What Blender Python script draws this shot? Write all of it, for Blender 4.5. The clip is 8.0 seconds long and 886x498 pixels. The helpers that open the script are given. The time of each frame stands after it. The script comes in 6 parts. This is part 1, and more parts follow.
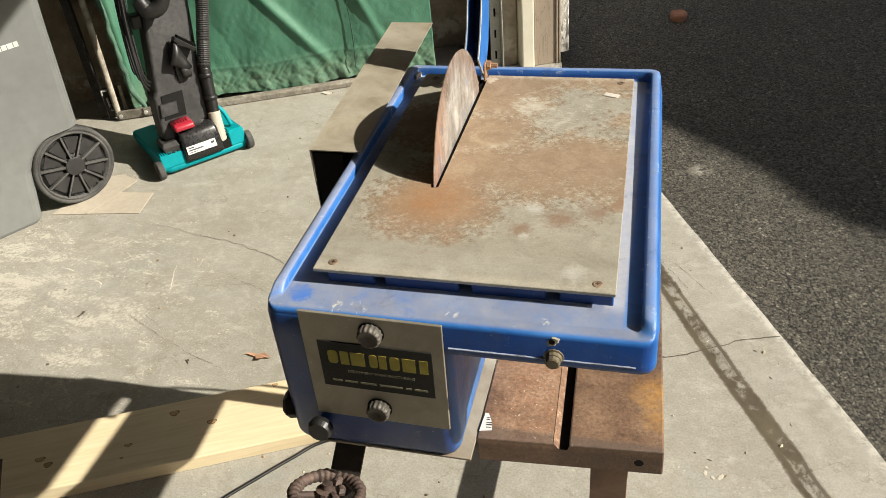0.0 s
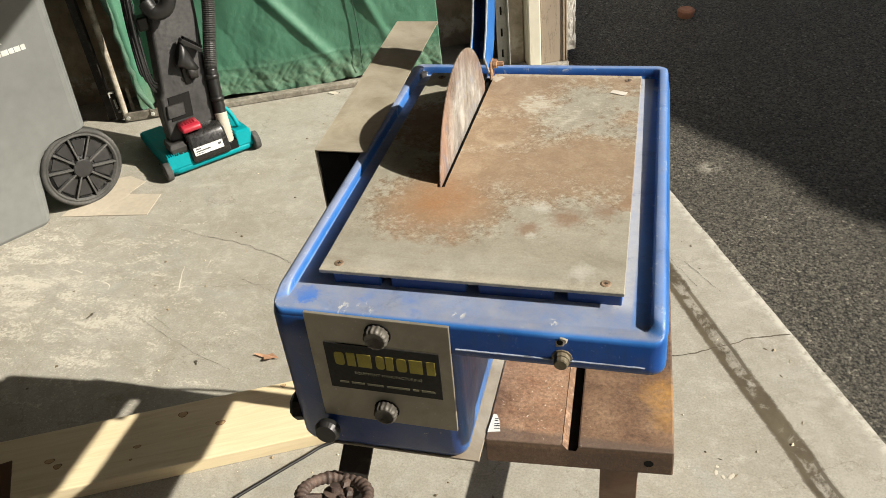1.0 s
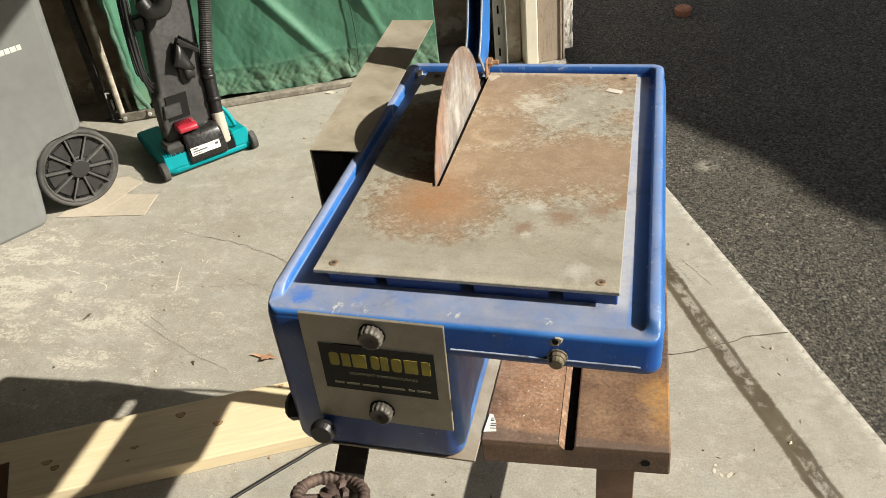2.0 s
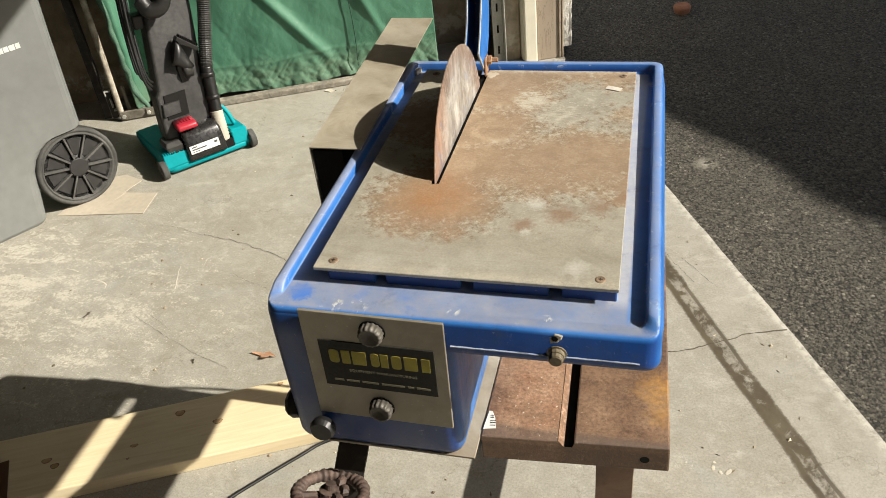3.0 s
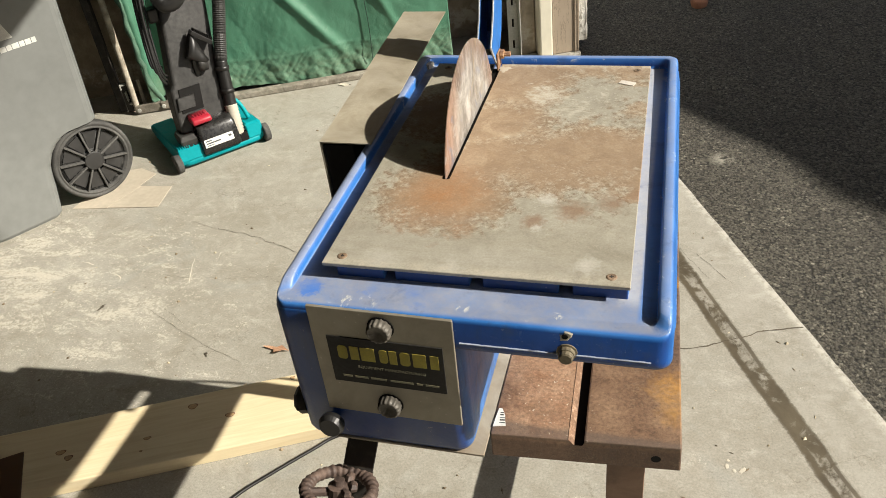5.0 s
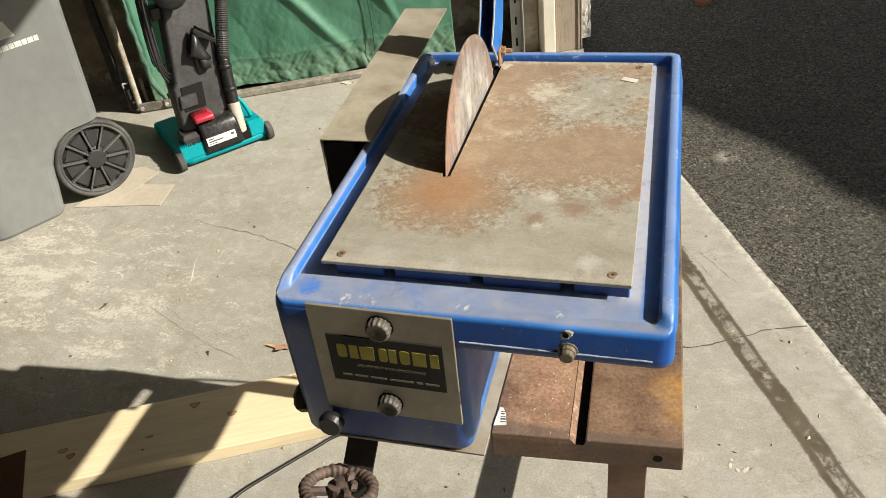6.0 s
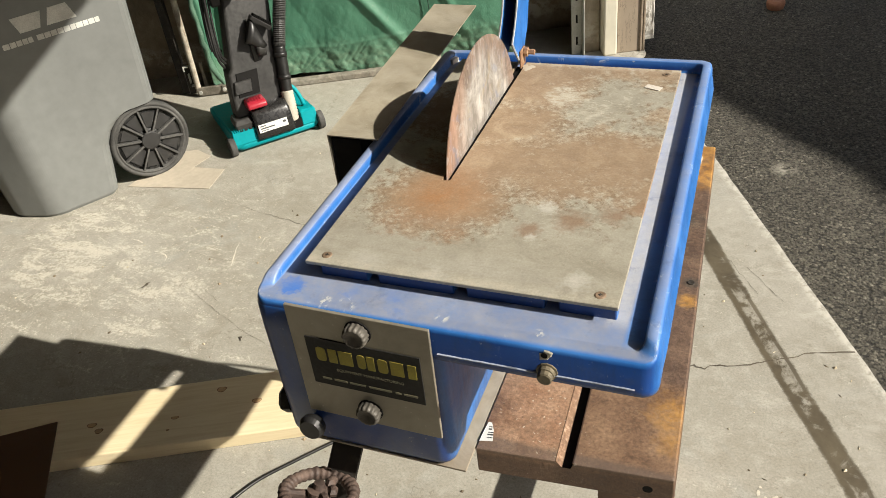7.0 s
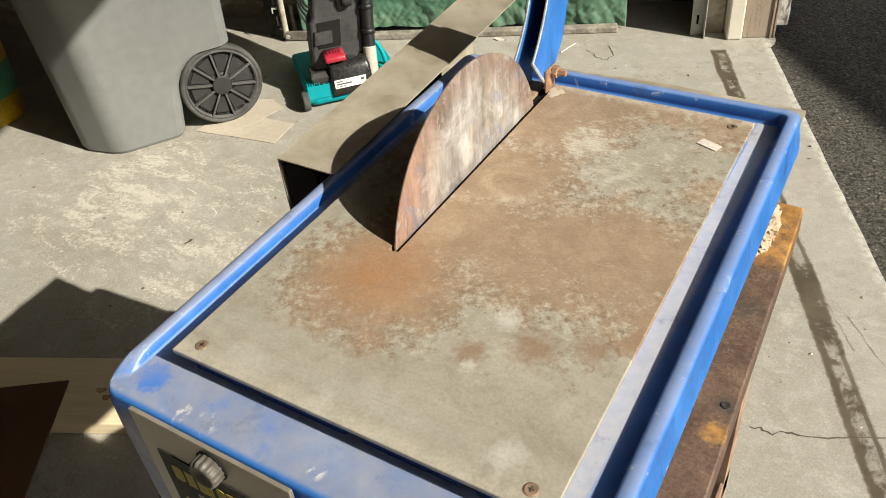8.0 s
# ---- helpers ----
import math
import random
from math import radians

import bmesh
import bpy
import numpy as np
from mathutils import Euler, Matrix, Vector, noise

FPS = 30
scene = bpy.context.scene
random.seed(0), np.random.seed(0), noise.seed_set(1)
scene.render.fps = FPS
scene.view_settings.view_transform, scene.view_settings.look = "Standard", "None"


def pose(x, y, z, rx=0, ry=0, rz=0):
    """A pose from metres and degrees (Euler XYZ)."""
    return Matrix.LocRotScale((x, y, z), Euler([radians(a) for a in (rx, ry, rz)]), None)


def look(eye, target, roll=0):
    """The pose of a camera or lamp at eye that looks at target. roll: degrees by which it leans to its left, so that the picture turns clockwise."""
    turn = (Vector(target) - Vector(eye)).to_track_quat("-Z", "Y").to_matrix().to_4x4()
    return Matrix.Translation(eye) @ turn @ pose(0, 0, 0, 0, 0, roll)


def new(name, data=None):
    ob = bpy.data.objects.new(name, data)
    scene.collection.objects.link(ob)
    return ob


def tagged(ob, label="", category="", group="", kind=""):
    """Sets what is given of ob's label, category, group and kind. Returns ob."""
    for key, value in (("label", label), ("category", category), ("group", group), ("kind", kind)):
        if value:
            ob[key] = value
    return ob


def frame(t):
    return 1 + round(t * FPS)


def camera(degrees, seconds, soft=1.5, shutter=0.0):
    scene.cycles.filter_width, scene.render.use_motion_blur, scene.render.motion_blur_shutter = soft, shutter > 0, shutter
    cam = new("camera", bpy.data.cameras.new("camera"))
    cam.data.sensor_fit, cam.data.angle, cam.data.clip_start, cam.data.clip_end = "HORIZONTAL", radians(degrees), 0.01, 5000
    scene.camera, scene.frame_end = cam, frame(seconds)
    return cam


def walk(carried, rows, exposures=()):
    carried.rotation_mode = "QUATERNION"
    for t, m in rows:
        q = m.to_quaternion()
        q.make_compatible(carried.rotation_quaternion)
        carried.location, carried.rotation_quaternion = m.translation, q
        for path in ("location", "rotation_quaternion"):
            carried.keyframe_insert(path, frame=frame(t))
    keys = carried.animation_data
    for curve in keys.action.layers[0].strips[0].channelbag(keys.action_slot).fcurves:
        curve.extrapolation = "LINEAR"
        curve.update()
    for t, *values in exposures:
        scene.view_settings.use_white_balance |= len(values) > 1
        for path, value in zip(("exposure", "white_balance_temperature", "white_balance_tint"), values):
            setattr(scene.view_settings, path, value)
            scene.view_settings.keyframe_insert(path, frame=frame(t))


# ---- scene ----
cam = camera(56.8, 8.0, 0.8)
PATH = [
    (0, (0.306, -0.617, 1.507), (-0.164, 0.93, 0.33), -5.7),
    (0.5, (0.307, -0.614, 1.505), (-0.177, 0.928, 0.327), -6.3),
    (1, (0.306, -0.611, 1.504), (-0.183, 0.93, 0.327), -6.5),
    (1.5, (0.309, -0.607, 1.502), (-0.179, 0.934, 0.324), -6.6),
    (3, (0.309, -0.609, 1.502), (-0.175, 0.93, 0.319), -6.7),
    (3.5, (0.311, -0.606, 1.501), (-0.183, 0.927, 0.315), -6.8),
    (4, (0.314, -0.602, 1.5), (-0.19, 0.925, 0.311), -7.0),
    (4.5, (0.312, -0.602, 1.499), (-0.199, 0.922, 0.31), -7.1),
    (6, (0.314, -0.596, 1.494), (-0.212, 0.921, 0.302), -7.4),
    (6.5, (0.336, -0.586, 1.487), (-0.197, 0.93, 0.296), -7.4),
    (6.7, (0.357, -0.573, 1.488), (-0.205, 0.934, 0.299), -7.4),
    (7, (0.374, -0.544, 1.479), (-0.297, 0.919, 0.291), -7.4),
    (7.2, (0.38, -0.515, 1.471), (-0.352, 0.915, 0.28), -7.1),
    (7.3, (0.382, -0.497, 1.465), (-0.379, 0.913, 0.268), -7.0),
    (7.5, (0.386, -0.442, 1.453), (-0.424, 0.928, 0.242), -6.7),
    (7.7, (0.398, -0.372, 1.446), (-0.448, 0.967, 0.224), -6.6),
    (7.8, (0.398, -0.333, 1.439), (-0.458, 0.992, 0.21), -6.4),
    (8, (0.399, -0.253, 1.43), (-0.484, 1.022, 0.167), -6.3),
]
walk(cam, [(t, look(eye, target, roll)) for t, eye, target, roll in PATH], [(0.0, 0.82), (5.0, 0.83), (6.5, 0.82), (7.0, 0.80), (7.5, 0.75), (8.0, 0.80)])

# ---- world, sun, exposure ----
SUN_WAY = Vector((1.385, -0.02, 1.0)).normalized()
world = bpy.data.worlds.new("sky")
scene.world = world
world.use_nodes = True
_sky = world.node_tree.nodes.new("ShaderNodeTexSky")
_sky.sky_type, _sky.sun_disc = "NISHITA", False
_sky.dust_density, _sky.ozone_density = 3.0, 0.4
_sky.sun_elevation, _sky.sun_rotation = math.asin(SUN_WAY.z), math.atan2(SUN_WAY.x, SUN_WAY.y)
world.node_tree.nodes["Background"].inputs["Strength"].default_value = 0.056
world.node_tree.links.new(_sky.outputs["Color"], world.node_tree.nodes["Background"].inputs["Color"])
sun = new("sun", bpy.data.lights.new("sun", "SUN"))
sun.data.energy, sun.data.angle, sun.data.color = 4.8, radians(0.53), (1.0, 0.942, 0.835)
sun.matrix_world = look(SUN_WAY * 30, (0, 0, 0))

# ---- building helpers ----


def part(name, bm, material, parent=None, label="", smooth=False):
    me = bpy.data.meshes.new(name)
    bmesh.ops.recalc_face_normals(bm, faces=bm.faces)
    bm.to_mesh(me)
    bm.free()
    if smooth:
        for p in me.polygons:
            p.use_smooth = True
    me.materials.append(material)
    ob = new(name, me)
    if parent is not None:
        ob.parent = parent
        ob.matrix_parent_inverse = parent.matrix_world.inverted()
    if label:
        tagged(ob, label)
    return ob


def base(name, at, label, category, group="", kind="", turn=0.0):
    """The empty at a thing's foot."""
    ob = new(name)
    ob.empty_display_size = 0.05
    ob.matrix_world = Matrix.Translation(at) @ Matrix.Rotation(turn, 4, "Z")
    bpy.context.view_layer.update()
    return tagged(ob, label, category, group, kind)


def bevelled(bm, width, segments=2, edges=None):
    if width > 0:
        bmesh.ops.bevel(bm, geom=list(edges or bm.edges), offset=width, segments=segments, profile=0.5, affect="EDGES", clamp_overlap=True)
    return bm


def box(x0, x1, y0, y1, z0, z1, bevel=0.0, m=None, segments=2):
    bm = bmesh.new()
    bmesh.ops.create_cube(bm, size=1.0)
    for v in bm.verts:
        v.co = Vector((x0 + (v.co.x + 0.5) * (x1 - x0), y0 + (v.co.y + 0.5) * (y1 - y0), z0 + (v.co.z + 0.5) * (z1 - z0)))
    bevelled(bm, bevel, segments)
    if m is not None:
        bm.transform(m)
    return bm


def loft(rings, cap=True):
    """Skins closed rings of points that all have the same number of points."""
    bm = bmesh.new()
    rows = [[bm.verts.new(p) for p in ring] for ring in rings]
    n = len(rows[0])
    for a, b in zip(rows, rows[1:]):
        for i in range(n):
            bm.faces.new((a[i], a[(i + 1) % n], b[(i + 1) % n], b[i]))
    if cap:
        bm.faces.new(rows[0][::-1])
        bm.faces.new(rows[-1])
    return bm


def rounded(x0, x1, y0, y1, r, z, n=5):
    """A ring: a rectangle with rounded corners at the height z."""
    r = max(r, 0.0004)
    pts = []
    for cx, cy, a0 in ((x1 - r, y0 + r, -90), (x1 - r, y1 - r, 0), (x0 + r, y1 - r, 90), (x0 + r, y0 + r, 180)):
        for i in range(n + 1):
            a = radians(a0 + 90 * i / n)
            pts.append(Vector((cx + r * math.cos(a), cy + r * math.sin(a), z)))
    return pts


def spun(profile, n=32, m=None, ripple=None):
    """A solid of revolution about z from pairs of radius and height."""
    rings = []
    for r, z in profile:
        ring = []
        for i in range(n):
            a = math.tau * i / n
            k = r * (ripple(a) if ripple else 1)
            ring.append(Vector((k * math.cos(a), k * math.sin(a), z)))
        rings.append(ring)
    bm = loft(rings)
    if m is not None:
        bm.transform(m)
    return bm


def toward(at, way, spin=0.0):
    """Axes at a place, with z along way."""
    return Matrix.Translation(at) @ Vector(way).to_track_quat("Z", "Y").to_matrix().to_4x4() @ Matrix.Rotation(spin, 4, "Z")


def tube(points, radius, n=10, ridges=0.0, pitch=0.006):
    """A tube along a smooth line through points; ridges: the height of rings on it."""
    pts = [Vector(p) for p in points]
    fine = []
    for i in range(len(pts) - 1):
        p0, p1, p2, p3 = pts[max(i - 1, 0)], pts[i], pts[i + 1], pts[min(i + 2, len(pts) - 1)]
        steps = max(3, int((p2 - p1).length / (pitch / 2))) if ridges else max(4, int((p2 - p1).length / 0.012))
        for s in range(steps):
            t = s / steps
            fine.append(0.5 * (2 * p1 + (p2 - p0) * t + (2 * p0 - 5 * p1 + 4 * p2 - p3) * t * t + (3 * p1 - p0 - 3 * p2 + p3) * t ** 3))
    fine.append(pts[-1])
    rings, side = [], None
    for i, p in enumerate(fine):
        way = (fine[min(i + 1, len(fine) - 1)] - fine[max(i - 1, 0)]).normalized()
        if side is None:
            side = way.orthogonal().normalized()
        side = (side - way * side.dot(way)).normalized()
        up = way.cross(side)
        r = radius + (ridges if i % 2 else 0.0)
        rings.append([p + r * (side * math.cos(math.tau * k / n) + up * math.sin(math.tau * k / n)) for k in range(n)])
    return loft(rings)


def slab(outline, z0, z1, bevel=0.0):
    """A flat outline drawn out from z0 to z1."""
    bm = loft([[Vector((x, y, z0)) for x, y in outline], [Vector((x, y, z1)) for x, y in outline]])
    return bevelled(bm, bevel, 1)


def lettering(text, width, height, material, m, parent):
    """Flat raised letters of the built-in font, fitted to a width and a height."""
    curve = bpy.data.curves.new("lettering", "FONT")
    curve.body, curve.extrude, curve.resolution_u = text, 0.01, 2
    ob = bpy.data.objects.new("lettering", curve)
    scene.collection.objects.link(ob)
    bpy.context.view_layer.update()
    me = bpy.data.meshes.new_from_object(ob.evaluated_get(bpy.context.evaluated_depsgraph_get()))
    bpy.data.objects.remove(ob)
    bm = bmesh.new()
    bm.from_mesh(me)
    bpy.data.meshes.remove(me)
    xs, ys = [v.co.x for v in bm.verts], [v.co.y for v in bm.verts]
    for v in bm.verts:
        v.co = Vector(((v.co.x - min(xs)) / (max(xs) - min(xs)) * width, (v.co.y - min(ys)) / (max(ys) - min(ys)) * height, v.co.z * 0.03))
    bm.transform(m)
    return part("lettering", bm, material, parent, "small grey lettering")


def merged(*bms):
    """Several pieces of one part in one mesh."""
    out = bmesh.new()
    for bm in bms:
        me = bpy.data.meshes.new("piece")
        bm.to_mesh(me)
        bm.free()
        out.from_mesh(me)
        bpy.data.meshes.remove(me)
    return out


# ---- materials ----


class Nodes:
    """A short way to write a node material."""

    def __init__(self, name, rough=0.7, metal=0.0):
        self.mat = bpy.data.materials.new(name)
        self.mat.use_nodes = True
        self.tree = self.mat.node_tree
        self.bsdf = self.tree.nodes["Principled BSDF"]
        self.bsdf.inputs["Roughness"].default_value = rough
        self.bsdf.inputs["Metallic"].default_value = metal
        self.coord = self.tree.nodes.new("ShaderNodeTexCoord").outputs["Object"]

    def link(self, a, b):
        self.tree.links.new(a, b)

    def put(self, socket, value):
        if hasattr(value, "is_linked"):
            self.link(value, socket)
        elif isinstance(value, (tuple, list)):
            socket.default_value = (*value[:3], 1.0) if len(socket.default_value) == 4 else value
        else:
            socket.default_value = value

    def mapped(self, scale=(1, 1, 1), turn=0.0, move=(0, 0, 0)):
        n = self.tree.nodes.new("ShaderNodeMapping")
        n.inputs["Scale"].default_value, n.inputs["Rotation"].default_value[2] = scale, turn
        n.inputs["Location"].default_value = move
        self.link(self.coord, n.inputs["Vector"])
        return n.outputs["Vector"]

    def noise(self, scale, detail=4.0, rough=0.55, warp=0.0, at=None):
        n = self.tree.nodes.new("ShaderNodeTexNoise")
        for k, v in (("Scale", scale), ("Detail", detail), ("Roughness", rough), ("Distortion", warp)):
            n.inputs[k].default_value = v
        self.link(at or self.coord, n.inputs["Vector"])
        return n.outputs["Fac"]

    def cells(self, scale, feature="F1", out="Distance", at=None):
        n = self.tree.nodes.new("ShaderNodeTexVoronoi")
        n.feature = feature
        n.inputs["Scale"].default_value = scale
        self.link(at or self.coord, n.inputs["Vector"])
        return n.outputs[out]

    def ramp(self, value, *stops):
        """stops: pairs of place and grey or colour."""
        n = self.tree.nodes.new("ShaderNodeValToRGB")
        e = n.color_ramp.elements
        while len(e) < len(stops):
            e.new(0.5)
        for k, (p, c) in zip(e, stops):
            k.position, k.color = p, (*c, 1) if isinstance(c, (tuple, list)) else (c, c, c, 1)
        self.link(value, n.inputs["Fac"])
        return n.outputs["Color"]

    def mix(self, fac, a, b, how="MIX"):
        n = self.tree.nodes.new("ShaderNodeMixRGB")
        n.blend_type = how
        self.put(n.inputs["Fac"], fac)
        self.put(n.inputs["Color1"], a)
        self.put(n.inputs["Color2"], b)
        return n.outputs["Color"]

    def math(self, op, a, b=0.0, c=0.0):
        n = self.tree.nodes.new("ShaderNodeMath")
        n.operation, n.use_clamp = op, False
        for s, v in zip(n.inputs, (a, b, c)):
            self.put(s, v)
        return n.outputs[0]

    def axis(self, which, at=None):
        n = self.tree.nodes.new("ShaderNodeSeparateXYZ")
        self.link(at or self.coord, n.inputs[0])
        return n.outputs[which]

    def near(self, x, y, r, soft=0.5, wobble=0.0):
        """1 near the upright line at x, y, falling to 0 at about r away; wobble: how ragged its outline is, in metres."""
        n = self.tree.nodes.new("ShaderNodeVectorMath")
        n.operation = "DISTANCE"
        m = self.tree.nodes.new("ShaderNodeVectorMath")
        m.operation = "MULTIPLY"
        self.link(self.ragged(wobble) if wobble else self.coord, m.inputs[0])
        m.inputs[1].default_value = (1, 1, 0)
        self.link(m.outputs[0], n.inputs[0])
        n.inputs[1].default_value = (x, y, 0)
        return self.ramp(self.math("DIVIDE", n.outputs["Value"], r), (1 - soft, 1.0), (1.0, 0.0))

    def ragged(self, by):
        """The place, shifted about by noise."""
        n = self.tree.nodes.new("ShaderNodeTexNoise")
        for key, v in (("Scale", 2.2 / by), ("Detail", 6.0), ("Roughness", 0.62)):
            n.inputs[key].default_value = v
        self.link(self.coord, n.inputs["Vector"])
        a = self.tree.nodes.new("ShaderNodeVectorMath")
        a.operation = "MULTIPLY_ADD"
        self.link(n.outputs["Color"], a.inputs[0])
        a.inputs[1].default_value = (2 * by, 2 * by, 0)
        self.link(self.coord, a.inputs[2])
        b = self.tree.nodes.new("ShaderNodeVectorMath")
        b.operation = "SUBTRACT"
        self.link(a.outputs[0], b.inputs[0])
        b.inputs[1].default_value = (by, by, 0)
        return b.outputs[0]

    def worn(self, radius=0.003, lo=0.02, hi=0.12):
        """The share of wear along outer edges."""
        b = self.tree.nodes.new("ShaderNodeBevel")
        b.samples = 4
        b.inputs["Radius"].default_value = radius
        g = self.tree.nodes.new("ShaderNodeNewGeometry")
        d = self.tree.nodes.new("ShaderNodeVectorMath")
        d.operation = "DOT_PRODUCT"
        self.link(b.outputs["Normal"], d.inputs[0])
        self.link(g.outputs["True Normal"], d.inputs[1])
        return self.ramp(self.math("SUBTRACT", 1.0, d.outputs["Value"]), (lo, 0.0), (hi, 1.0))

    def done(self, color, rough=None, bump=None, strength=0.3, distance=0.002):
        self.put(self.bsdf.inputs["Base Color"], color)
        if rough is not None:
            self.put(self.bsdf.inputs["Roughness"], rough)
        if bump is not None:
            n = self.tree.nodes.new("ShaderNodeBump")
            n.inputs["Strength"].default_value, n.inputs["Distance"].default_value = strength, distance
            self.link(bump, n.inputs["Height"])
            self.link(n.outputs["Normal"], self.bsdf.inputs["Normal"])
        return self.mat


def plain(name, color, rough=0.6, metal=0.0, spread=0.2, scale=30.0, bump=0.15, distance=0.001):
    """A material of one colour with grain and broader blotches."""
    k = Nodes(name, rough, metal)
    broad, fine = k.noise(scale * 0.2, 3), k.noise(scale * 4, 5)
    c = k.mix(1.0, tuple(color), k.ramp(broad, (0.3, 1 - spread), (0.7, 1 + spread * 0.6)), "MULTIPLY")
    c = k.mix(1.0, c, k.ramp(fine, (0.3, 1 - spread * 0.6), (0.7, 1 + spread * 0.4)), "MULTIPLY")
    r = k.ramp(fine, (0.3, max(rough - 0.1, 0.02)), (0.7, min(rough + 0.1, 1.0)))
    return k.done(c, r, fine, bump, distance)


# The garage's own directions: U along the far wall towards the drive, V along the edge of the drive.
U, V = Vector((0.911, 0.4125, 0)).normalized(), Vector((-0.4125, 0.911, 0)).normalized()
EDGE = Vector((0.357, 1.768, 0))
CORNER = Vector((-0.114, 2.784, 0))
# The concrete ends on a line slightly askew to V.
SLANT = 0.0235
EDGE_N = U + V * SLANT
EDGE_D = EDGE_N.dot(CORNER) - 0.018


def uv(u, v, z=0.0):
    return CORNER + U * u + V * v + Vector((0, 0, z))


TURN_UV = Matrix.Translation(CORNER) @ Matrix.Rotation(math.atan2(U.y, U.x), 4, "Z")


def concrete_material():
    k = Nodes("concrete", 0.85)
    broad, mid, fine = k.noise(1.6, 5, 0.6, 0.4), k.noise(9, 8, 0.68, 0.4), k.noise(190, 6, 0.7)
    gritty = k.noise(75, 11, 0.84, 0.25)
    c = k.ramp(broad, (0.3, (0.268, 0.250, 0.203)), (0.5, (0.312, 0.294, 0.245)), (0.72, (0.345, 0.331, 0.286)))
    c = k.mix(k.ramp(mid, (0.42, 0.0), (0.66, 0.50)), c, (0.252, 0.232, 0.185))
    c = k.mix(k.ramp(k.noise(27, 9, 0.72, 0.3), (0.48, 0.0), (0.66, 0.45)), c, (0.415, 0.394, 0.340))
    # soft cloudy stains, paler and darker
    c = k.mix(k.ramp(k.noise(5.5, 9, 0.70, 0.7, k.mapped((1, 1, 1), 1.1, (2, 3, 0))), (0.36, 0.50), (0.47, 0.0)), c, (0.235, 0.214, 0.166))
    c = k.mix(k.ramp(k.noise(7.5, 10, 0.74, 0.5, k.mapped((1, 1.5, 1), -0.4, (8, 1, 0))), (0.55, 0.0), (0.66, 0.55)), c, (0.430, 0.408, 0.352))
    # bluish worn blotches
    c = k.mix(k.ramp(k.noise(3.4, 7, 0.65, 0.9, k.mapped((1, 1, 1), 0.2, (4, 9, 0))), (0.54, 0.0), (0.66, 0.45)), c, (0.300, 0.300, 0.268))
    c = k.mix(1.0, c, k.ramp(fine, (0.32, 0.78), (0.5, 1.0), (0.68, 1.15)), "MULTIPLY")
    # pale chalky streaks and crumbs on the trodden part
    there = k.math("MAXIMUM", k.near(-1.62, 0.98, 0.62, 0.9, 0.2), k.math("MAXIMUM", k.math("MULTIPLY", k.near(-1.25, 0.95, 0.60, 0.9, 0.2), 0.80), k.math("MULTIPLY", k.near(-1.05, 0.55, 0.55, 0.9, 0.2), 0.55)))
    v = k.math("ADD", k.math("MULTIPLY", k.noise(6.5, 7, 0.62, 0.8, k.mapped((1.0, 2.3, 1), -0.55)), 0.42), k.math("MULTIPLY", gritty, 0.58))
    v = k.math("ADD", v, k.math("MULTIPLY", there, 0.110))
    c = k.mix(k.ramp(v, (0.588, 0.0), (0.632, 0.80)), c, k.ramp(fine, (0.35, (0.430, 0.400, 0.325)), (0.6, (0.585, 0.550, 0.465))))
    # loose pale grains between them
    grain = k.math("MULTIPLY", k.ramp(k.noise(130, 4, 0.6, 0.2), (0.63, 0.0), (0.67, 0.8)), k.ramp(there, (0.05, 0.12), (0.5, 1.0)))
    c = k.mix(grain, c, (0.60, 0.55, 0.45))
    # small dark pits
    c = k.mix(k.ramp(k.noise(75, 7, 0.7, 0.4, k.mapped((1, 1, 1), 0.4, (7, 2, 0))), (0.335, 0.5), (0.375, 0.0)), c, (0.17, 0.150, 0.112))
    # hair cracks
    hair = k.ramp(k.cells(1.15, "DISTANCE_TO_EDGE", at=k.ragged(0.22)), (0.0, 0.70), (0.0055, 0.0))
    c = k.mix(k.math("MULTIPLY", hair, k.ramp(k.noise(2.6, 3), (0.42, 0.0), (0.52, 1.0))), c, (0.17, 0.150, 0.112))
    # worn, mottled apron by the drive
    p = k.mapped()
    d = k.math("ADD", k.math("MULTIPLY", k.axis(0, p), EDGE_N.x), k.math("MULTIPLY", k.axis(1, p), EDGE_N.y))
    d = k.math("SUBTRACT", d, EDGE_D)
    apron = k.ramp(k.math("ADD", d, 1.0), (0.80, 0.0), (0.86, 0.45))
    c = k.mix(k.math("MULTIPLY", apron, k.ramp(k.noise(14, 7, 0.7, 0.5), (0.42, 0.0), (0.62, 1.0))), c, (0.375, 0.354, 0.305))
    # broken pale rim where the slab ends
    lip = k.math("MULTIPLY", k.ramp(k.math("ADD", d, 1.0), (0.972, 0.0), (0.992, 0.85)), k.ramp(k.noise(38, 8, 0.75), (0.42, 0.0), (0.56, 1.0)))
    c = k.mix(lip, c, (0.53, 0.505, 0.44))
    # damp line along the drive: a solid stripe on the garage side, broken by dry islands on the other
    wob = k.math("MULTIPLY", k.math("SUBTRACT", k.noise(5, 3), 0.5), 0.022)
    dd = k.math("ADD", k.math("ADD", d, 0.189), wob)
    rag = k.math("MULTIPLY", k.math("SUBTRACT", k.noise(60, 7, 0.75), 0.5), 0.018)
    band = k.ramp(k.math("ADD", k.math("ABSOLUTE", dd), rag), (0.0265, 1.0), (0.0305, 0.0))
    edge = k.ramp(k.math("ADD", k.math("ADD", dd, rag), 0.5), (0.488, 1.0), (0.494, 0.0))
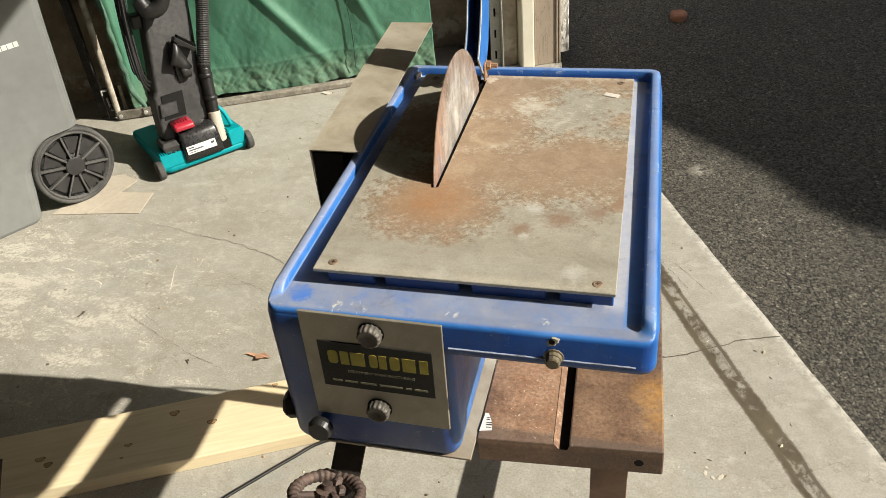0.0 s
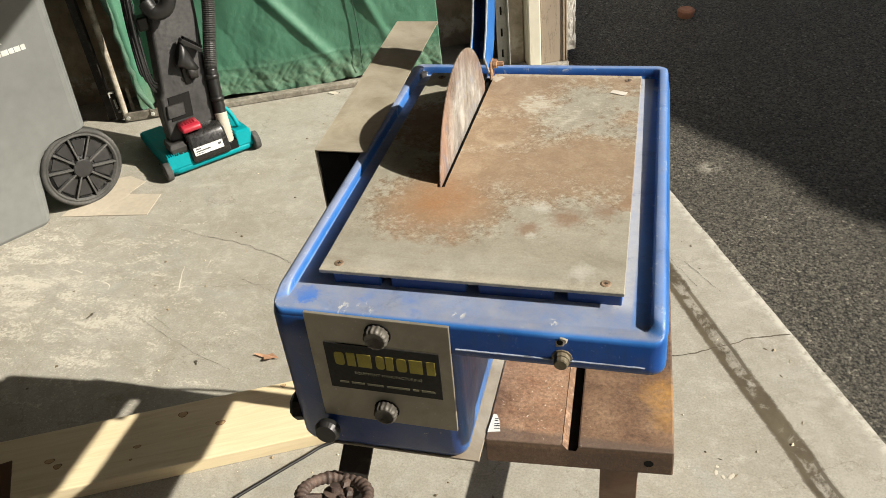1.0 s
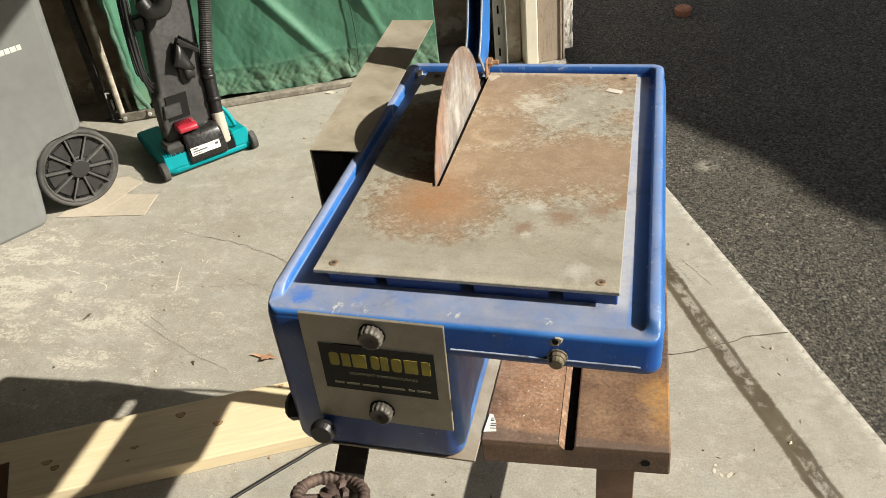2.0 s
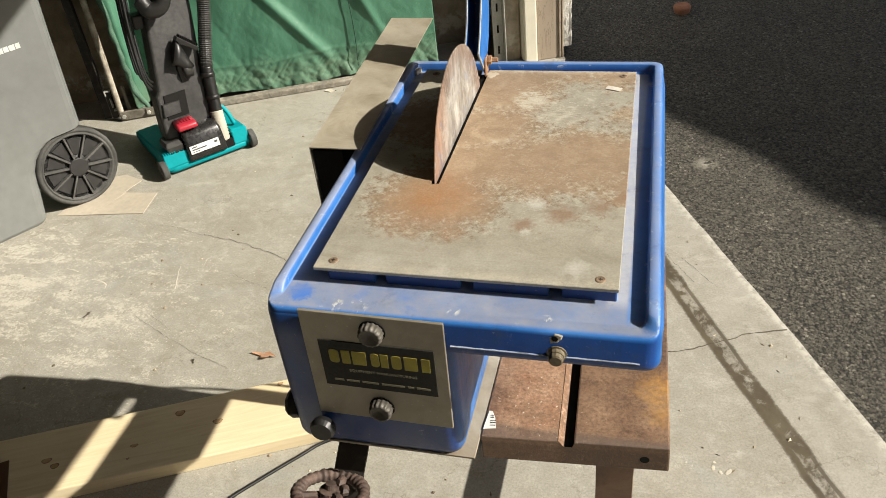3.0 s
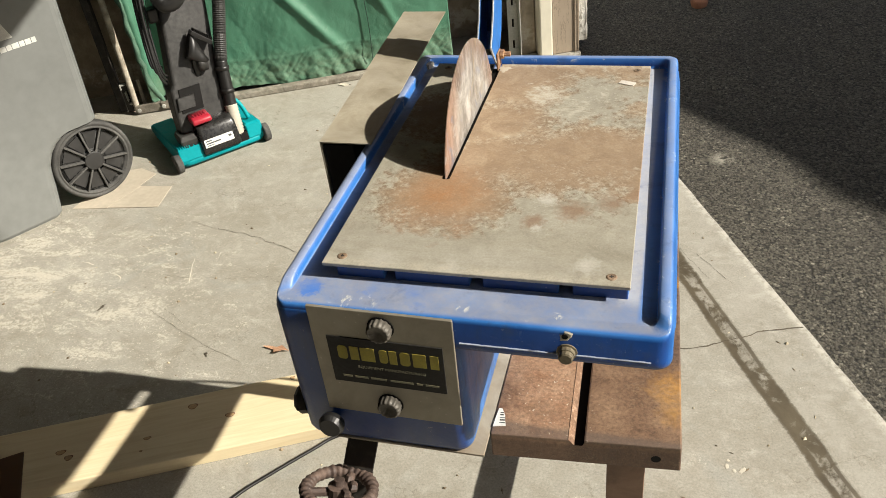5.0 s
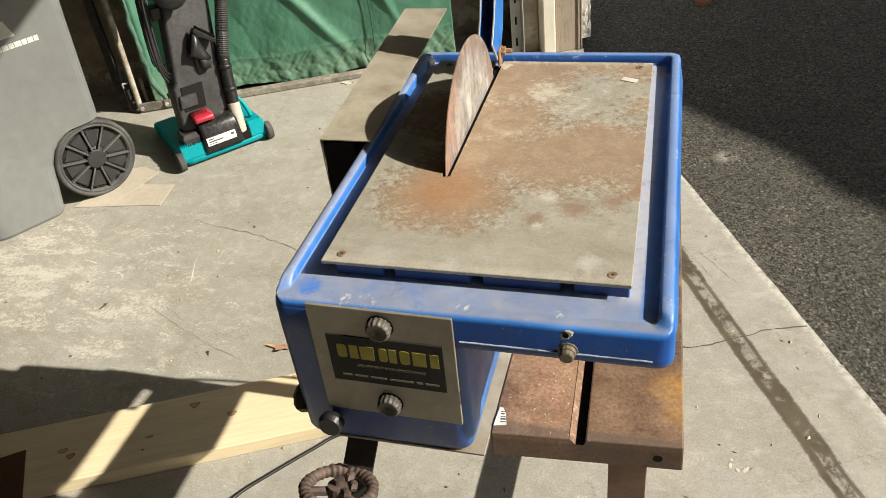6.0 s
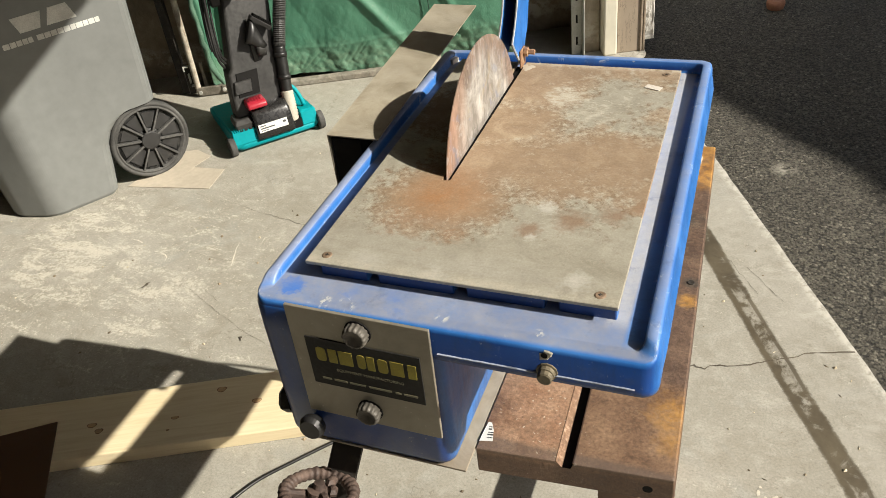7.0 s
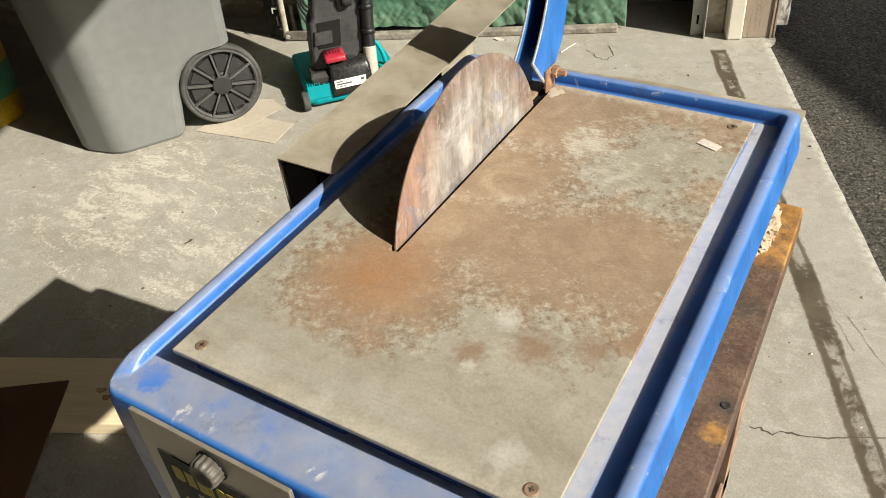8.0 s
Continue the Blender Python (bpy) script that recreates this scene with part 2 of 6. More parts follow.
    holes = k.ramp(k.math("ADD", k.math("MULTIPLY", k.noise(17, 7, 0.68, 0.4), 0.62), k.math("MULTIPLY", k.noise(4.5, 3), 0.38)), (0.475, 1.0), (0.545, 0.22))
    rim = k.ramp(k.math("ABSOLUTE", k.math("SUBTRACT", dd, 0.021)), (0.004, 0.9), (0.007, 0.0))
    damp = k.math("MULTIPLY", band, k.math("MAXIMUM", k.math("MAXIMUM", holes, edge), rim))
    along = k.math("ADD", k.math("MULTIPLY", k.axis(0, p), V.x), k.math("MULTIPLY", k.axis(1, p), V.y))
    along = k.math("ADD", k.math("SUBTRACT", along, V.dot(CORNER)), k.math("MULTIPLY", rag, 1.5))
    damp = k.math("MULTIPLY", damp, k.ramp(k.math("ADD", along, 1.0), (0.905, 1.0), (0.915, 0.0)))
    c = k.mix(damp, c, k.ramp(mid, (0.4, (0.064, 0.050, 0.029)), (0.65, (0.105, 0.085, 0.052))))
    # dark specks and grit
    specks = k.ramp(k.cells(60), (0.05, 1.0), (0.09, 0.0))
    specks = k.math("MULTIPLY", specks, k.ramp(k.noise(5, 3), (0.55, 0.0), (0.7, 0.8)))
    c = k.mix(specks, c, (0.12, 0.10, 0.07))
    h = k.math("ADD", k.math("MULTIPLY", fine, 0.5), k.math("MULTIPLY", mid, 0.8))
    return k.done(c, k.mix(damp, (0.88, 0.88, 0.88), (0.6, 0.6, 0.6)), h, 0.16, 0.003)


def asphalt_material():
    k = Nodes("asphalt", 0.85)
    col = k.cells(125, out="Color", at=k.ragged(0.006))
    dist = k.cells(125, at=k.ragged(0.006))
    g = k.axis(0, col)
    c = k.ramp(g, (0.0, (0.074, 0.066, 0.050)), (0.6, (0.122, 0.110, 0.084)), (0.96, (0.168, 0.153, 0.118)), (1.0, (0.30, 0.275, 0.215)))
    c = k.mix(1.0, c, k.ramp(k.noise(2.2, 4, 0.6), (0.3, 0.74), (0.7, 1.10)), "MULTIPLY")
    c = k.mix(1.0, c, k.ramp(k.noise(45, 8, 0.72, 0.5), (0.38, 0.76), (0.62, 1.24)), "MULTIPLY")
    gaps = k.ramp(k.math("ADD", dist, k.math("MULTIPLY", k.math("SUBTRACT", k.noise(70, 5, 0.7), 0.5), 0.9)), (0.52, 0.0), (0.74, 0.86))
    c = k.mix(gaps, c, (0.016, 0.014, 0.011))
    crumbs = k.math("MULTIPLY", k.ramp(k.noise(230, 3, 0.6), (0.67, 0.0), (0.70, 0.9)), k.near(0.10, 3.20, 0.40, 0.8))
    c = k.mix(crumbs, c, (0.62, 0.60, 0.54))
    pale = k.math("MULTIPLY", k.near(0.484, 1.947, 0.050, 0.9), k.ramp(k.noise(40, 4), (0.42, 0.0), (0.55, 1.0)))
    pale2 = k.math("MULTIPLY", k.near(1.02, 1.62, 0.09, 0.9), k.ramp(k.noise(30, 4), (0.45, 0.0), (0.65, 0.7)))
    c = k.mix(k.math("MAXIMUM", pale, pale2), c, (0.42, 0.39, 0.32))
    h = k.math("SUBTRACT", k.math("MULTIPLY", k.noise(60, 3), 0.5), dist)
    return k.done(c, 0.8, h, 1.0, 0.010)


def plate_material():
    k = Nodes("rusted_steel_plate", 0.5, 0.2)
    big, mid, fine = k.noise(7, 6, 0.62, 0.5), k.noise(30, 9, 0.72, 0.5), k.noise(420, 3, 0.6)
    gritty = k.noise(62, 12, 0.82, 0.35)
    etch = k.noise(120, 10, 0.80, 0.3, k.mapped((1, 1, 1), 0.7, (3, 5, 0)))
    # bare steel, dull grey, smoother to the front
    c = k.ramp(mid, (0.28, (0.262, 0.238, 0.182)), (0.5, (0.345, 0.320, 0.254)), (0.72, (0.415, 0.390, 0.320)))

    def spot(x, y, r, soft, amount=1.0, ragged=0.05):
        v = k.near(x, y, r, soft, ragged)
        return v if amount == 1.0 else k.math("MULTIPLY", v, amount)

    def most(*values):
        out = values[0]
        for v in values[1:]:
            out = k.math("MAXIMUM", out, v)
        return out

    # rust: round the blade's tip, along the slot, a broad band across to the far edge, and the back corner by the hinge
    zone = most(spot(0.078, 0.122, 0.095, 0.75), spot(0.105, 0.20, 0.085, 0.8, 1.0), spot(0.105, 0.285, 0.080, 0.75, 1.0), spot(0.105, 0.40, 0.105, 0.7),
                spot(0.175, 0.20, 0.090, 0.8, 0.95), spot(0.235, 0.225, 0.090, 0.8, 0.95), spot(0.28, 0.16, 0.040, 0.8, 0.8), spot(0.16, 0.455, 0.075, 0.8, 0.8),
                spot(0.03, 0.30, 0.09, 0.8, 0.8), spot(0.255, 0.44, 0.06, 0.9, 0.75), spot(0.20, 0.445, 0.05, 0.9, 0.8), spot(0.275, 0.33, 0.045, 0.9, 0.55))
    v = k.math("ADD", k.math("MULTIPLY", zone, 0.62), k.math("MULTIPLY", k.math("ADD", big, k.math("MULTIPLY", gritty, 1.4)), 0.42))
    amount = k.ramp(v, (0.60, 0.0), (0.72, 0.72), (0.92, 1.0))
    rust = k.ramp(k.noise(34, 8, 0.66, 0.5), (0.28, (0.208, 0.133, 0.076)), (0.52, (0.282, 0.191, 0.115)), (0.75, (0.358, 0.264, 0.168)))
    c = k.mix(k.math("MULTIPLY", amount, 0.84), c, rust)
    tip = k.math("MULTIPLY", k.near(0.078, 0.122, 0.062, 0.95, 0.03), k.ramp(mid, (0.35, 0.7), (0.6, 1.0)))
    c = k.mix(k.math("MULTIPLY", tip, 0.9), c, (0.335, 0.168, 0.072))
    # a trickle of rust towards the front
    run = k.math("MULTIPLY", most(spot(0.044, 0.078, 0.026, 0.8, 1.0, 0.02), spot(0.050, 0.052, 0.016, 0.8, 1.0, 0.012), spot(0.107, 0.058, 0.022, 0.8, 0.8, 0.02)), k.ramp(gritty, (0.44, 0.0), (0.54, 0.85)))
    c = k.mix(run, c, (0.285, 0.165, 0.090))
    # worm-like etching where rust and bare steel meet
    border = k.ramp(v, (0.50, 0.0), (0.60, 1.0), (0.78, 0.8), (0.95, 0.12))
    border = k.math("MULTIPLY", border, k.ramp(k.axis(1), (0.015, 0.0), (0.065, 1.0)))
    c = k.mix(k.math("MULTIPLY", k.ramp(etch, (0.525, 0.0), (0.565, 0.8)), border), c, (0.185, 0.120, 0.066))
    c = k.mix(k.math("MULTIPLY", k.ramp(etch, (0.430, 0.75), (0.470, 0.0)), border), c, (0.47, 0.435, 0.350))
    # pale crust towards the back, flecked along the wiping
    flecks = k.noise(150, 9, 0.80, 0.2, k.mapped((0.45, 1.5, 1.0), 0.5))
    field = most(spot(0.150, 0.368, 0.060, 0.7, 1.0, 0.04), spot(0.190, 0.330, 0.070, 0.8, 1.0, 0.04), spot(0.235, 0.360, 0.075, 0.85, 0.75, 0.04), spot(0.205, 0.400, 0.05, 0.9, 0.7, 0.04))
    crust = k.ramp(k.math("ADD", k.math("MULTIPLY", field, 0.20), k.math("MULTIPLY", k.math("ADD", k.math("ADD", k.math("MULTIPLY", etch, 0.35), k.math("MULTIPLY", flecks, 0.65)), k.math("MULTIPLY", mid, 0.25)), 0.75)), (0.625, 0.0), (0.685, 0.78))
    c = k.mix(k.math("MULTIPLY", crust, k.ramp(field, (0.02, 0.0), (0.25, 1.0))), c, k.ramp(mid, (0.35, (0.42, 0.385, 0.300)), (0.6, (0.52, 0.49, 0.405))))
    # scattered pale flecks of scale
    salt = k.math("MULTIPLY", k.ramp(k.noise(230, 5, 0.72, 0.3, k.mapped((0.7, 1.2, 1.0), 0.5)), (0.575, 0.0), (0.615, 0.8)), most(spot(0.20, 0.345, 0.115, 0.9, 1.0, 0.05), spot(0.20, 0.135, 0.10, 0.9, 0.6, 0.05)))
    c = k.mix(salt, c, (0.55, 0.515, 0.425))
    # dark pits on the clean part beside the rust
    pits = k.math("MULTIPLY", spot(0.012, 0.085, 0.055, 0.8, 1.0, 0.02), k.ramp(k.noise(140, 6, 0.7, 0.3, k.mapped((1, 0.7, 1), 0.4)), (0.57, 0.0), (0.61, 0.7)))
    c = k.mix(pits, c, (0.205, 0.175, 0.125))
    # single blots of rust and lime
    blot = most(spot(0.181, 0.080, 0.016, 0.6, 1.0, 0.014), spot(0.219, 0.104, 0.022, 0.7, 1.0, 0.018), spot(0.258, 0.122, 0.020, 0.8, 1.0, 0.018), spot(0.283, 0.14, 0.016, 0.8, 1.0, 0.012))
    c = k.mix(k.math("MULTIPLY", blot, 0.75), c, (0.250, 0.158, 0.098))
    lime = most(spot(0.190, 0.122, 0.014, 0.8, 1.0, 0.012), spot(0.245, 0.014, 0.018, 0.9, 1.0, 0.018), spot(0.186, 0.070, 0.008, 0.8, 1.0, 0.01), spot(0.114, -0.008, 0.018, 0.9, 0.8, 0.018), spot(0.04, 0.0, 0.022, 0.95, 0.7, 0.018))
    c = k.mix(k.math("MULTIPLY", lime, 0.8), c, (0.53, 0.51, 0.45))
    # drying rings by the slot and wiped streaks at the front
    ring = k.math("SUBTRACT", k.near(0.116, 0.282, 0.034, 0.25, 0.010), k.near(0.116, 0.282, 0.027, 0.25, 0.010))
    ring = most(ring, k.math("SUBTRACT", k.near(0.092, 0.345, 0.020, 0.3, 0.008), k.near(0.092, 0.345, 0.015, 0.3, 0.008)))
    c = k.mix(k.math("MULTIPLY", k.math("MAXIMUM", ring, 0.0), k.ramp(mid, (0.42, 0.0), (0.6, 0.6))), c, (0.45, 0.37, 0.26))
    front = k.ramp(k.axis(1), (0.0, 0.9), (0.095, 0.0))
    streak = k.ramp(k.noise(9, 7, 0.62, 0.8, k.mapped((0.6, 3.2, 1.0), -0.12)), (0.42, 0.0), (0.62, 0.55))
    c = k.mix(k.math("MULTIPLY", streak, front), c, (0.42, 0.40, 0.345))
    scuff = k.ramp(k.noise(16, 6, 0.7, 0.4, k.mapped((0.35, 5.0, 1.0), 0.9)), (0.60, 0.0), (0.64, 0.35))
    c = k.mix(k.math("MULTIPLY", scuff, front), c, (0.24, 0.215, 0.165))
    # pale deposit along the front and the far edges
    rimmed = most(k.ramp(k.math("ADD", k.axis(1), k.math("MULTIPLY", mid, 0.012)), (0.0, 0.6), (0.006, 0.0)), k.ramp(k.math("SUBTRACT", k.axis(1), k.math("MULTIPLY", mid, 0.012)), (0.436, 0.0), (0.446, 0.7)))
    c = k.mix(k.math("MULTIPLY", rimmed, k.ramp(gritty, (0.42, 0.0), (0.56, 1.0))), c, (0.50, 0.455, 0.36))
    c = k.mix(1.0, c, k.ramp(fine, (0.3, 0.90), (0.7, 1.08)), "MULTIPLY")
    h = k.math("ADD", k.math("ADD", mid, k.math("MULTIPLY", fine, 0.3)), k.math("MULTIPLY", etch, -0.5))
    return k.done(c, k.ramp(amount, (0.0, 0.44), (1.0, 0.70)), h, 0.25, 0.001)


def blue_material():
    k = Nodes("blue_enamel", 0.38)
    k.bsdf.inputs["Coat Weight"].default_value = 0.10
    k.bsdf.inputs["Coat Roughness"].default_value = 0.25
    mid, fine = k.noise(22, 6, 0.65, 0.4), k.noise(170, 5, 0.65)
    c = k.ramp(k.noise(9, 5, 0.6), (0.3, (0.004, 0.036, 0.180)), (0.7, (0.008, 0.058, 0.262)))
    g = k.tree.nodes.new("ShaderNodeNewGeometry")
    # sunlight put into the colour: lighter blue on faces looking up or outward
    sunlit = k.math("MAXIMUM", k.ramp(k.axis(2, g.outputs["Normal"]), (0.15, 0.0), (0.7, 1.0)), k.ramp(k.axis(0, g.outputs["Normal"]), (0.55, 0.0), (0.95, 0.78)))
    c = k.mix(k.math("MULTIPLY", sunlit, k.ramp(mid, (0.3, 0.7), (0.65, 1.0))), c, k.ramp(k.noise(14, 5, 0.6), (0.3, (0.024, 0.155, 0.470)), (0.7, (0.055, 0.215, 0.580))))
    # dust and scale settled on the level faces
    up = k.ramp(k.axis(2, g.outputs["Normal"]), (0.75, 0.0), (0.97, 1.0))
    level = k.ramp(k.axis(2), (0.993, 1.0), (0.997, 0.0))
    level = k.math("MULTIPLY", level, k.math("MAXIMUM", k.ramp(k.axis(0), (0.2940, 1.0), (0.2975, 0.2)), k.ramp(k.math("ADD", k.axis(1), 0.5), (0.460, 1.0), (0.475, 0.0))))
    left = k.math("MULTIPLY", k.ramp(k.math("ADD", k.axis(0), 0.5), (0.46, 0.90), (0.48, 0.28)), k.ramp(k.axis(2), (0.990, 0.0), (0.995, 1.0)))
    rim = k.math("MULTIPLY", left, k.ramp(k.axis(2, g.outputs["Normal"]), (0.35, 0.0), (0.8, 1.0)))
    dust = k.math("MULTIPLY", k.math("MAXIMUM", k.math("MULTIPLY", up, level), rim), k.ramp(k.noise(48, 8, 0.75, 0.2), (0.30, 0.60), (0.62, 0.95)))
    c = k.mix(dust, c, k.ramp(mid, (0.35, (0.215, 0.235, 0.300)), (0.65, (0.270, 0.285, 0.335))))
    top = k.math("MULTIPLY", k.ramp(k.axis(2), (0.9965, 0.0), (0.9985, 1.0)), k.ramp(k.axis(2, g.outputs["Normal"]), (0.80, 0.0), (0.97, 1.0)))
    c = k.mix(k.math("MULTIPLY", top, k.ramp(k.noise(30, 8, 0.72, 0.2), (0.32, 0.25), (0.62, 0.70))), c, (0.205, 0.250, 0.375))
    # washed clean spots and pale lime beside the table
    clean = k.math("MULTIPLY", k.near(-0.028, -0.030, 0.016, 0.4, 0.010), k.ramp(mid, (0.4, 0.3), (0.6, 0.9)))
    c = k.mix(clean, c, (0.030, 0.150, 0.52))
    lime = k.math("MAXIMUM", k.ramp(k.axis(0), (0.2755, 0.0), (0.2765, 1.0), (0.2930, 0.9), (0.2965, 0.0)), k.ramp(k.axis(1), (0.452, 0.0), (0.456, 1.0), (0.462, 0.7), (0.470, 0.0)))
    lime = k.math("MULTIPLY", lime, k.math("MULTIPLY", k.ramp(k.axis(2), (0.988, 0.0), (0.9895, 1.0), (0.9945, 1.0), (0.996, 0.0)), k.ramp(k.math("ADD", k.axis(1), 0.5), (0.480, 0.0), (0.495, 1.0))))
    c = k.mix(k.math("MULTIPLY", k.math("MULTIPLY", lime, k.math("MAXIMUM", up, 0.0)), k.ramp(k.noise(90, 6, 0.75), (0.30, 0.55), (0.6, 0.95))), c, (0.50, 0.485, 0.45))
    chips = k.math("MULTIPLY", k.ramp(k.noise(55, 6, 0.7, 0.5), (0.58, 0.0), (0.64, 1.0)), k.worn(0.007, 0.01, 0.10))
    c = k.mix(k.math("MULTIPLY", chips, 0.7), c, (0.50, 0.53, 0.56))
    # flaked paint along the front edge
    flake = k.math("MAXIMUM", k.near(0.014, -0.0440, 0.010, 0.5), k.math("MAXIMUM", k.near(0.038, -0.0440, 0.012, 0.5), k.math("MAXIMUM", k.near(0.133, -0.040, 0.008, 0.5), k.near(0.222, -0.040, 0.007, 0.5))))
    scrape = k.math("MULTIPLY", flake, k.ramp(k.noise(85, 7, 0.72, 0.3, k.mapped((1.3, 0.7, 0.5))), (0.520, 0.0), (0.555, 0.8)))
    scrape = k.math("MULTIPLY", scrape, k.ramp(k.axis(2), (0.978, 0.0), (0.984, 1.0)))
    c = k.mix(scrape, c, (0.56, 0.56, 0.52))
    rubbed = k.math("MULTIPLY", k.math("MAXIMUM", k.near(0.075, -0.040, 0.030, 0.8, 0.015), k.near(0.03, -0.030, 0.018, 0.8, 0.012)), k.ramp(k.noise(40, 6, 0.7), (0.52, 0.0), (0.62, 0.40)))
    c = k.mix(k.math("MULTIPLY", rubbed, up), c, (0.040, 0.150, 0.50))
    # grimy runs down the upright faces
    runs = k.ramp(k.noise(26, 7, 0.72, 0.4, k.mapped((1.6, 1.6, 0.35))), (0.50, 0.0), (0.68, 0.55))
    c = k.mix(k.math("MULTIPLY", runs, k.ramp(k.axis(2, g.outputs["Normal"]), (0.2, 1.0), (0.5, 0.0))), c, (0.016, 0.045, 0.135))
    pale = k.math("MULTIPLY", k.ramp(k.noise(150, 4, 0.7, 0.2), (0.66, 0.0), (0.70, 0.4)), k.ramp(k.axis(2, g.outputs["Normal"]), (0.2, 1.0), (0.6, 0.3)))
    c = k.mix(pale, c, (0.34, 0.37, 0.42))
    grime = k.math("MULTIPLY", k.ramp(k.noise(35, 6, 0.7), (0.56, 0.0), (0.72, 0.5)), 1.0)
    c = k.mix(grime, c, (0.045, 0.068, 0.130))
    return k.done(c, k.ramp(mid, (0.3, 0.30), (0.7, 0.58)), k.math("ADD", fine, mid), 0.18, 0.0012)


def rust_material(name, dark, mid_c, light, scale=18.0, metal=0.1, rough=0.75):
    k = Nodes(name, rough, metal)
    a, b, f = k.noise(scale, 7, 0.65, 0.6), k.noise(scale * 0.3, 4, 0.6, 0.5), k.noise(scale * 9, 5, 0.6)
    c = k.ramp(a, (0.3, dark), (0.52, mid_c), (0.75, light))
    c = k.mix(1.0, c, k.ramp(b, (0.3, 0.7), (0.7, 1.25)), "MULTIPLY")
    specks = k.ramp(k.cells(scale * 7), (0.06, 1.0), (0.11, 0.0))
    c = k.mix(k.math("MULTIPLY", specks, k.ramp(b, (0.48, 0.0), (0.65, 0.7))), c, (0.50, 0.46, 0.38))
    return k.done(c, k.ramp(a, (0.3, rough - 0.2), (0.7, rough + 0.1)), k.math("ADD", a, k.math("MULTIPLY", f, 0.5)), 0.35, 0.0015)


def slab_material():
    k = Nodes("rusted_cast_iron", 0.6, 0.15)
    a, b, f = k.noise(26, 9, 0.74, 0.2), k.noise(6, 6, 0.62, 0.3), k.noise(230, 6, 0.75)
    c = k.ramp(a, (0.28, (0.088, 0.052, 0.034)), (0.5, (0.172, 0.102, 0.061)), (0.75, (0.270, 0.172, 0.102)))
    # redder rust on the part beside the tank
    red = k.math("MULTIPLY", k.ramp(k.axis(0), (0.222, 1.0), (0.232, 0.0)), k.ramp(k.noise(11, 6, 0.65, 0.4), (0.36, 0.15), (0.58, 0.9)))
    c = k.mix(red, c, k.ramp(a, (0.35, (0.270, 0.142, 0.082)), (0.65, (0.400, 0.258, 0.165))))
    c = k.mix(k.ramp(b, (0.54, 0.0), (0.70, 0.5)), c, (0.215, 0.120, 0.058))
    # darker, smoother part behind
    behind = k.ramp(k.math("ADD", k.axis(1), k.math("MULTIPLY", k.noise(9, 5, 0.65), 0.03)), (0.126, 0.0), (0.134, 0.75))
    c = k.mix(behind, c, k.ramp(a, (0.32, (0.062, 0.042, 0.035)), (0.62, (0.125, 0.080, 0.058))))
    c = k.mix(1.0, c, k.ramp(f, (0.32, 0.62), (0.68, 1.38)), "MULTIPLY")
    # ochre and orange stains
    stain = k.math("MAXIMUM", k.math("MAXIMUM", k.near(0.325, 0.262, 0.016, 0.6, 0.010), k.near(0.30, 0.60, 0.092, 0.30, 0.02)), k.near(0.333, 0.075, 0.034, 0.85, 0.022))
    stain = k.math("MAXIMUM", stain, k.math("MULTIPLY", k.near(0.340, 0.035, 0.024, 0.9, 0.018), 0.7))
    c = k.mix(k.math("MULTIPLY", stain, k.ramp(k.noise(60, 8, 0.75, 0.3), (0.36, 0.25), (0.54, 0.95))), c, k.ramp(a, (0.35, (0.27, 0.125, 0.030)), (0.65, (0.50, 0.275, 0.075))))
    # grey oily blots
    blot = k.math("MAXIMUM", k.math("MULTIPLY", k.near(0.312, 0.438, 0.026, 0.8, 0.014), 0.85), k.near(0.3245, 0.299, 0.013, 0.5, 0.006))
    c = k.mix(k.math("MULTIPLY", blot, k.ramp(k.noise(40, 5, 0.6), (0.35, 0.35), (0.6, 0.85))), c, (0.066, 0.062, 0.050))
    # dark bare strip along the front edge, with paler scratches
    strip = k.ramp(k.math("ADD", k.axis(1), k.math("MULTIPLY", k.noise(24, 5, 0.6), 0.014)), (0.0, 0.75), (0.006, 0.0))
    strip = k.math("MULTIPLY", strip, k.ramp(k.axis(2), (0.790, 0.0), (0.7935, 1.0)))
    c = k.mix(strip, c, (0.105, 0.078, 0.062))
    # darker brown on the faces below the top
    c = k.mix(k.ramp(k.axis(2), (0.785, 0.6), (0.792, 0.0)), c, (0.075, 0.048, 0.036))
    scratch = k.ramp(k.noise(30, 7, 0.7, 1.5, k.mapped((1, 1.4, 1), 0.5)), (0.488, 0.0), (0.5, 0.6), (0.512, 0.0))
    c = k.mix(k.math("MULTIPLY", scratch, k.ramp(b, (0.42, 0.1), (0.6, 1.0))), c, (0.33, 0.245, 0.165))
    chips = k.math("MULTIPLY", k.ramp(k.noise(210, 3, 0.6, 0.3), (0.66, 0.0), (0.69, 1.0)), k.math("ADD", k.near(0.207, 0.035, 0.075, 0.9), 0.06))
    c = k.mix(chips, c, (0.62, 0.56, 0.45))
    return k.done(c, k.ramp(a, (0.3, 0.40), (0.7, 0.75)), k.math("ADD", a, k.math("MULTIPLY", f, 0.8)), 0.5, 0.0014)


